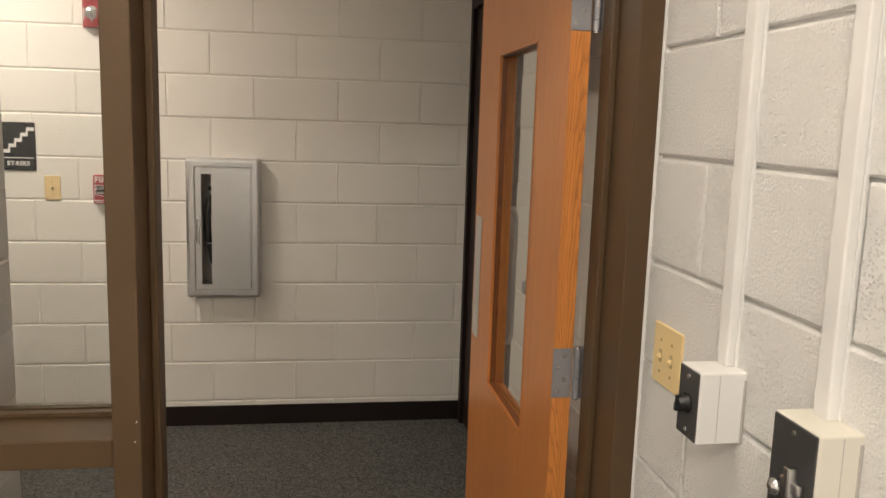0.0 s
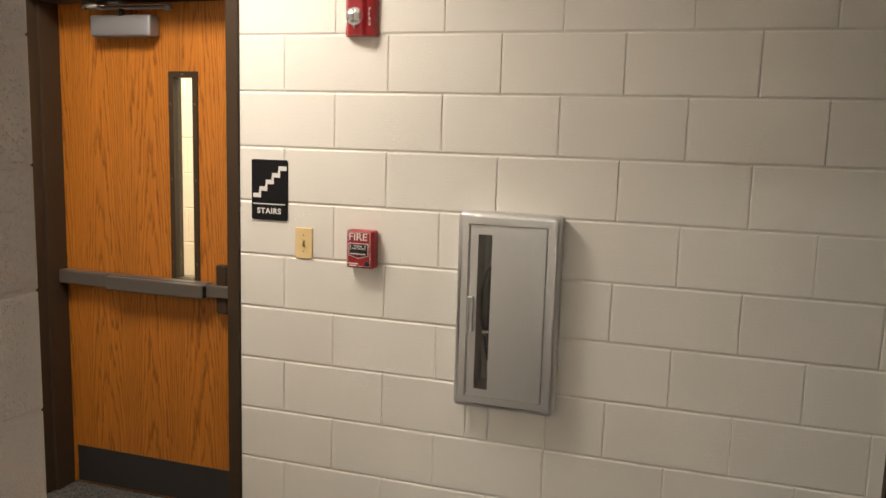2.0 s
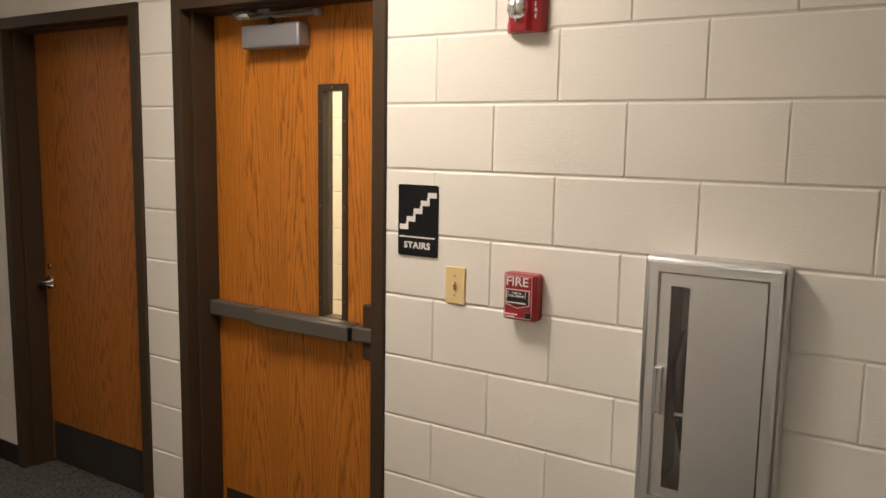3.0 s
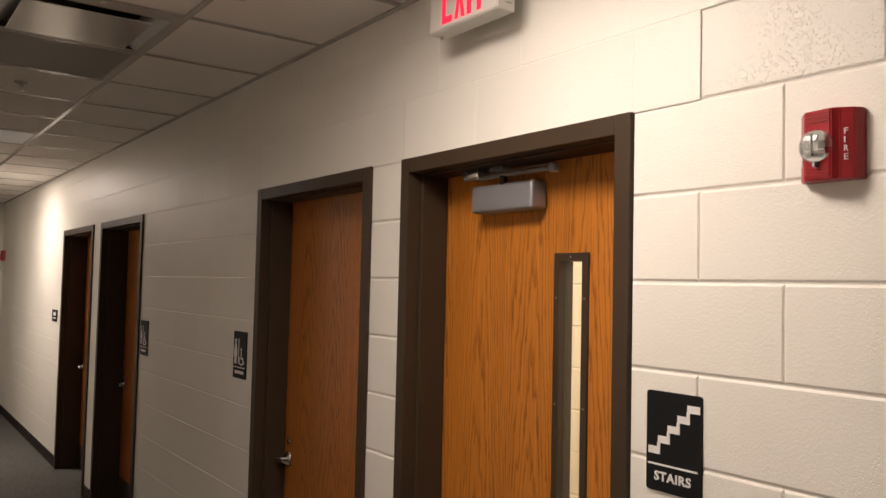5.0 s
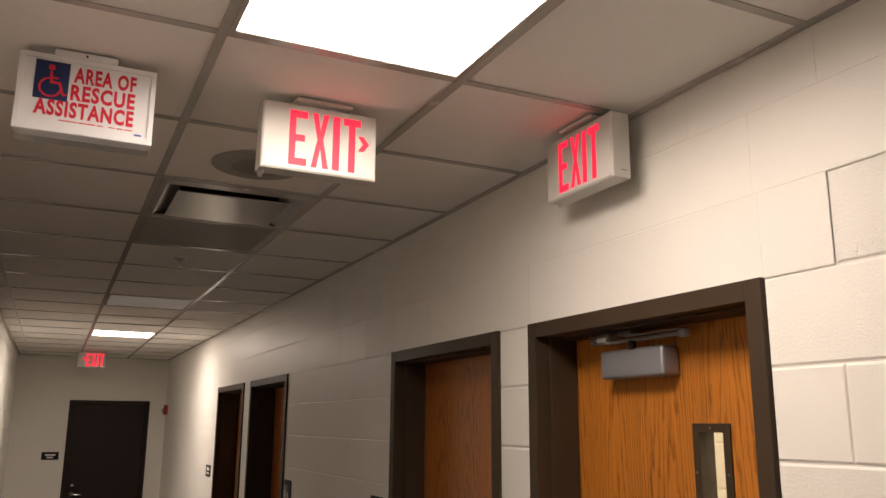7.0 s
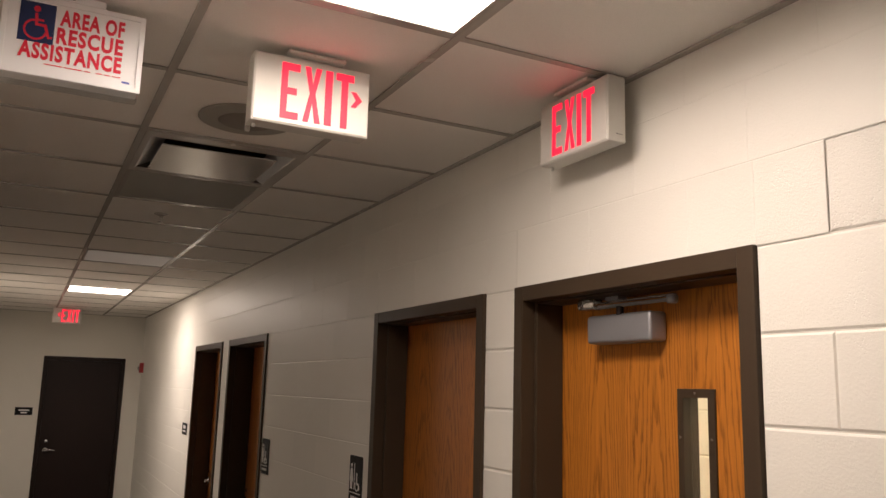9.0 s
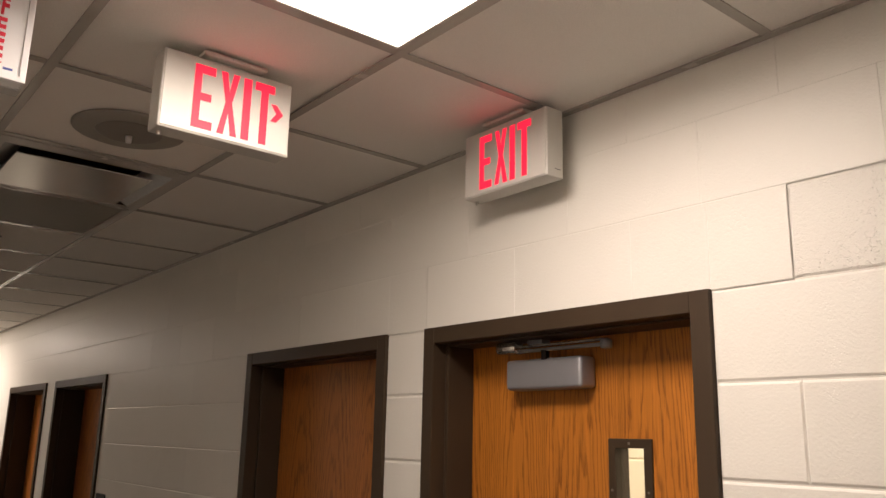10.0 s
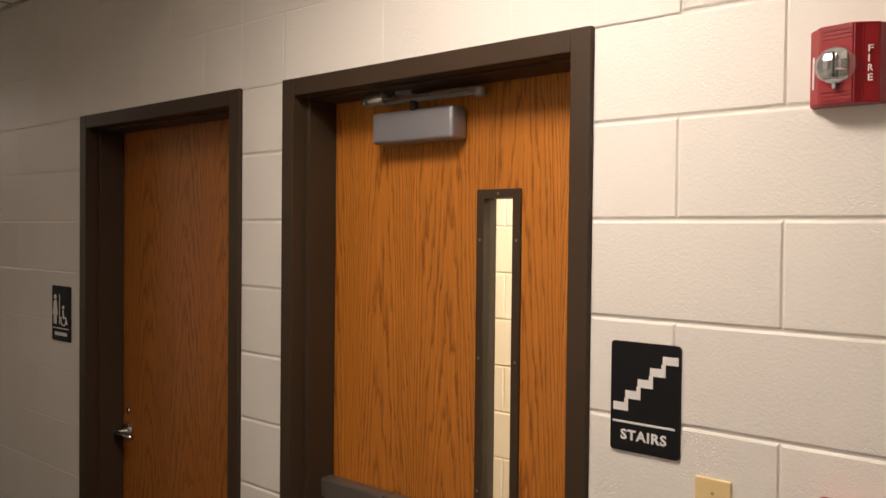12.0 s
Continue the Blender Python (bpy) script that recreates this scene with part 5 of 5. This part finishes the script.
def control_box(y0, y1, z0, z1, x0, mat, label, kind):
    ob = thing("wall_control_box", (X_R, (y0 + y1) / 2, z0), label, "control box")
    body = part("box", box(x0 + 0.002, X_R + 0.002, y0, y1, z0, z1, 0.003, 2), mat, ob)
    plate = part("face_plate", box(x0, x0 + 0.0035, y0 + 0.002, y1 - 0.002, z0 + 0.002, z1 - 0.002, 0.001, 1), PLATE_GREY, body, "dark grey metal face plate")
    part("back_plate", box(X_R - 0.0045, X_R - 0.0005, y0 - 0.0022, y1 + 0.0022, z0 - 0.001, z1 - 0.012, 0.0008, 1), TEE, body)
    part("seam", box(x0 + 0.034, x0 + 0.0348, y0 - 0.0004, y0 + 0.001, z0 + 0.003, z1 - 0.003), TEE, body)
    yc, zc = (y0 + y1) / 2, (z0 + z1) / 2
    for z in (z0 + 0.014, z1 - 0.014):
        part("screw", lathe([(0.0042, 0), (0.0038, 0.0016)], (x0, yc, z), (-1, 0, 0), 12), CHROME, plate)
    if kind == "knob":
        kn = part("knob", lathe([(0.016, 0), (0.016, 0.003), (0.0118, 0.005), (0.0112, 0.016), (0.009, 0.0178)], (x0, yc, zc), (-1, 0, 0), 24), BLACK, plate, "black ribbed knob", True)
        part("grip", box(x0 - 0.021, x0 - 0.006, yc - 0.0038, yc + 0.0038, zc - 0.0125, zc + 0.0125, 0.0015, 2), BLACK, kn)
        part("pointer", box(x0 - 0.0218, x0 - 0.0205, yc - 0.0008, yc + 0.0008, zc + 0.002, zc + 0.012), SIGN_WHITE, kn)
    else:
        part("jack", lathe([(0.011, 0), (0.011, 0.010), (0.007, 0.011), (0.007, 0.013)], (x0, y1 - 0.027, zc - 0.030), (-1, 0, 0), 24), CHROME, plate, "chrome threaded jack", True)
        br = part("bracket", box(x0 - 0.012, x0 - 0.001, yc - 0.034, yc + 0.004, zc - 0.02, zc - 0.005, 0.002, 2), CHROME, plate, "chrome latch bracket")
        part("tongue", box(x0 - 0.020, x0 - 0.006, yc - 0.026, yc - 0.014, zc - 0.026, zc + 0.014, 0.002, 2), CHROME, br)
    way = thing("surface_raceway", (X_R, yc, z1), "white painted surface raceway running up the wall", "raceway", "raceways")
    part("base", box(X_R - 0.004, X_R + 0.002, yc - 0.002, yc + 0.031, z1 - 0.0005, 2.718, 0.001, 1), WHITE_BOX, way)
    part("cover", box(X_R - 0.019, X_R - 0.0035, yc - 0.001, yc + 0.030, z1 - 0.0005, 2.718, 0.003, 3), WHITE_BOX, way)
    return ob


control_box(1.134, 1.201, 1.104, 1.218, 0.467, WHITE_BOX, "white surface box with a dark plate and black knob", "knob")
control_box(0.864, 0.960, 1.098, 1.226, 0.484, CREAM_BOX, "cream surface box with a dark plate and chrome jack", "jack")


def entry_table():
    """Seen only as a reflection in the sidelight."""
    x0, x1, y0, y1, top = -1.95, -1.185, 0.062, 1.10, 0.728
    ob = thing("table", ((x0 + x1) / 2, (y0 + y1) / 2, FL), "white laminate table beside the glazed screen", "table")
    part("tabletop", outline(rounded(x1 - x0, y1 - y0, 0.012), ((1, 0, 0), (0, 1, 0), (0, 0, 1)), (x0, y0, top - 0.028), 0.028), WHITE_BOX, ob, "white laminate tabletop")
    for x in (x0 + 0.06, x1 - 0.06):
        for y in (y0 + 0.06, y1 - 0.06):
            part("leg", rod((x, y, FL), (x, y, top - 0.028), 0.018, 0.022), PLATE_GREY, ob, "", True)
    part("apron", box(x0 + 0.08, x1 - 0.08, y0 + 0.05, y0 + 0.07, top - 0.088, top - 0.0285), PLATE_GREY, ob)
    part("apron", box(x0 + 0.08, x1 - 0.08, y1 - 0.07, y1 - 0.05, top - 0.088, top - 0.0285), PLATE_GREY, ob)


entry_table()


# ---- painted blocks of the walls ----
mesh_store = {}


def block_mesh(w, h, along, out, mat, filled=False, flush=False):
    """One block face with eased edges; its lower left corner at the origin, proud along out."""
    key = (round(w, 3), round(h, 3), along, out, mat.name, filled, flush)
    if key in mesh_store:
        return mesh_store[key]
    e, s, dp = (0.0017, 0.0056, SET + 0.001) if mat is not PAINT_ROUGH else (0.0022, 0.0055, 0.010)
    if filled:   # joints choked with paint
        e, s, dp = 0.0, 0.0022, 0.0010
    rings = []
    head = 0.60 if mat is PAINT else 1.0   # head joints are struck narrower than bed joints
    mid = (0.0008, 0.0007) if filled else (0.0014, 0.0026)
    if flush:    # head joints painted shut, bed joints nearly so
        head, e, s, dp, mid = 0.0, 0.0, 0.0042, 0.0016, (0.0012, 0.0011)
    for ins, dep in ((e, dp), (e + mid[0], mid[1]), (e + s, 0.0)):
        side = ins * head
        rings.append([(side, ins, dep), (w - side, ins, dep), (w - side, h - ins, dep), (side, h - ins, dep)])
    vs, fs = [], []
    for r in rings:
        for a, z, dep in r:
            vs.append((a, -out * dep, z) if along == "x" else (-out * dep, a, z))
    for k in range(2):
        for i in range(4):
            j = (i + 1) % 4
            fs.append((4 * k + i, 4 * k + j, 4 * k + 4 + j, 4 * k + 4 + i))
    fs.append((8, 9, 10, 11))
    flip = (along == "x" and out > 0) or (along == "y" and out < 0)
    if flip:
        fs = [tuple(reversed(f)) for f in fs]
    me = bpy.data.meshes.new("block")
    me.from_pydata(vs, [], fs)
    me.materials.append(mat)
    mesh_store[key] = me
    return me


def block_wall(parent, along, out, face, a0, a1, z0, z1, holes, phase, zphase, mat, near, choked=None, open_grained=(), lap=BLOCK / 2):
    """Running bond over a wall; blocks within near become parts, the rest one joined part."""
    rest_v, rest_f = [], []
    row0 = math.floor((z0 - zphase) / COURSE)
    for r in range(row0, math.ceil((z1 - zphase) / COURSE)):
        lo, hi = max(z0, zphase + r * COURSE), min(z1, zphase + (r + 1) * COURSE)
        off = phase + (lap if r % 2 else 0)
        k = math.floor((a0 - off) / BLOCK)
        while off + k * BLOCK < a1:
            p, q = max(a0, off + k * BLOCK), min(a1, off + (k + 1) * BLOCK)
            k += 1
            if q - p < 0.015 or hi - lo < 0.015:
                continue
            for c0, c1, d0, d1 in cells(p, q, lo, hi, [h for h in holes if h[2] < hi and h[3] > lo]):
                if c1 - c0 < 0.012 or d1 - d0 < 0.012:
                    continue
                filled = choked is not None and d0 > choked[2] and choked[0] <= (c0 + c1) / 2 and ((c0 + c1) / 2 <= choked[1] or d0 > choked[2] + COURSE)
                own = PAINT_PITTED if any(p < (c0 + c1) / 2 < q and abs(d0 - z) < 0.03 for p, q, z in open_grained) else mat
                flush = choked is not None and not filled and (c0 + c1) / 2 < -3.0
                me = block_mesh(c1 - c0, d1 - d0, along, out, own, filled, flush)
                at = Vector((c0, face, d0)) if along == "x" else Vector((face, c0, d0))
                if near[0] <= c0 <= near[1]:
                    ob = new("block", me)
                    ob.location = at
                    ob.parent = parent
                else:
                    n = len(rest_v)
                    rest_v += [tuple(Vector(v.co) + at) for v in me.vertices]
                    rest_f += [tuple(n + i for i in f.vertices) for f in me.polygons]
    if rest_v:
        me = bpy.data.meshes.new("blocks")
        me.from_pydata(rest_v, [], rest_f)
        me.materials.append(mat)
        ob = new("blocks", me)
        ob.parent = parent
        tagged(ob, kind="stuff")


Z_N = HEAD - 0.003 - 20 * COURSE
TOP = CEIL + 0.004
block_wall(wall_n, "x", -1, WY, X_END, X_E, FL + 0.05, TOP, doors_n + [(CABINET[0], CABINET[1], CABINET[2], CABINET[3])], -0.210 + BLOCK / 2, Z_N + COURSE, PAINT, (-5.2, 1.0), (-5.4, -1.45, HEAD - 0.02), ((-1.43, -1.02, HEAD), (-1.23, -0.82, HEAD + COURSE)))
block_wall(wall_e, "y", -1, X_E, Y_F + 0.17, WY, FL + 0.05, TOP, [(*END_DOOR, -1, HEAD)], WY - 0.03, Z_N + COURSE, PAINT, (0, 5))
block_wall(wall_a, "y", 1, X_A, Y_F + 0.2, Y_C, FL + 0.05, TOP, [], Y_C, Z_N, PAINT_ROUGH, (0, 5))
block_wall(wall_c, "x", 1, Y_C, X_P, X_A, FL + 0.05, TOP, [], X_A, Z_N, PAINT, (-2.5, 1.0))
block_wall(wall_s, "x", 1, Y_S, X_END, X_P, FL + 0.05, TOP, [], X_A, Z_N, PAINT, (-2.5, 1.0))
block_wall(wall_r, "y", -1, X_R, -1.9, Y_F - 0.001, FL, 2.718, [], 1.185, 1.530 - 10 * COURSE, PAINT_ROUGH, (-0.2, 2.0), lap=0.133)
block_wall(wall_st, "x", -1, SY1, SX0, SX1, FL, 2.74, [], -2.0, Z_N, PAINT_STAIR, (-3.0, -1.2))
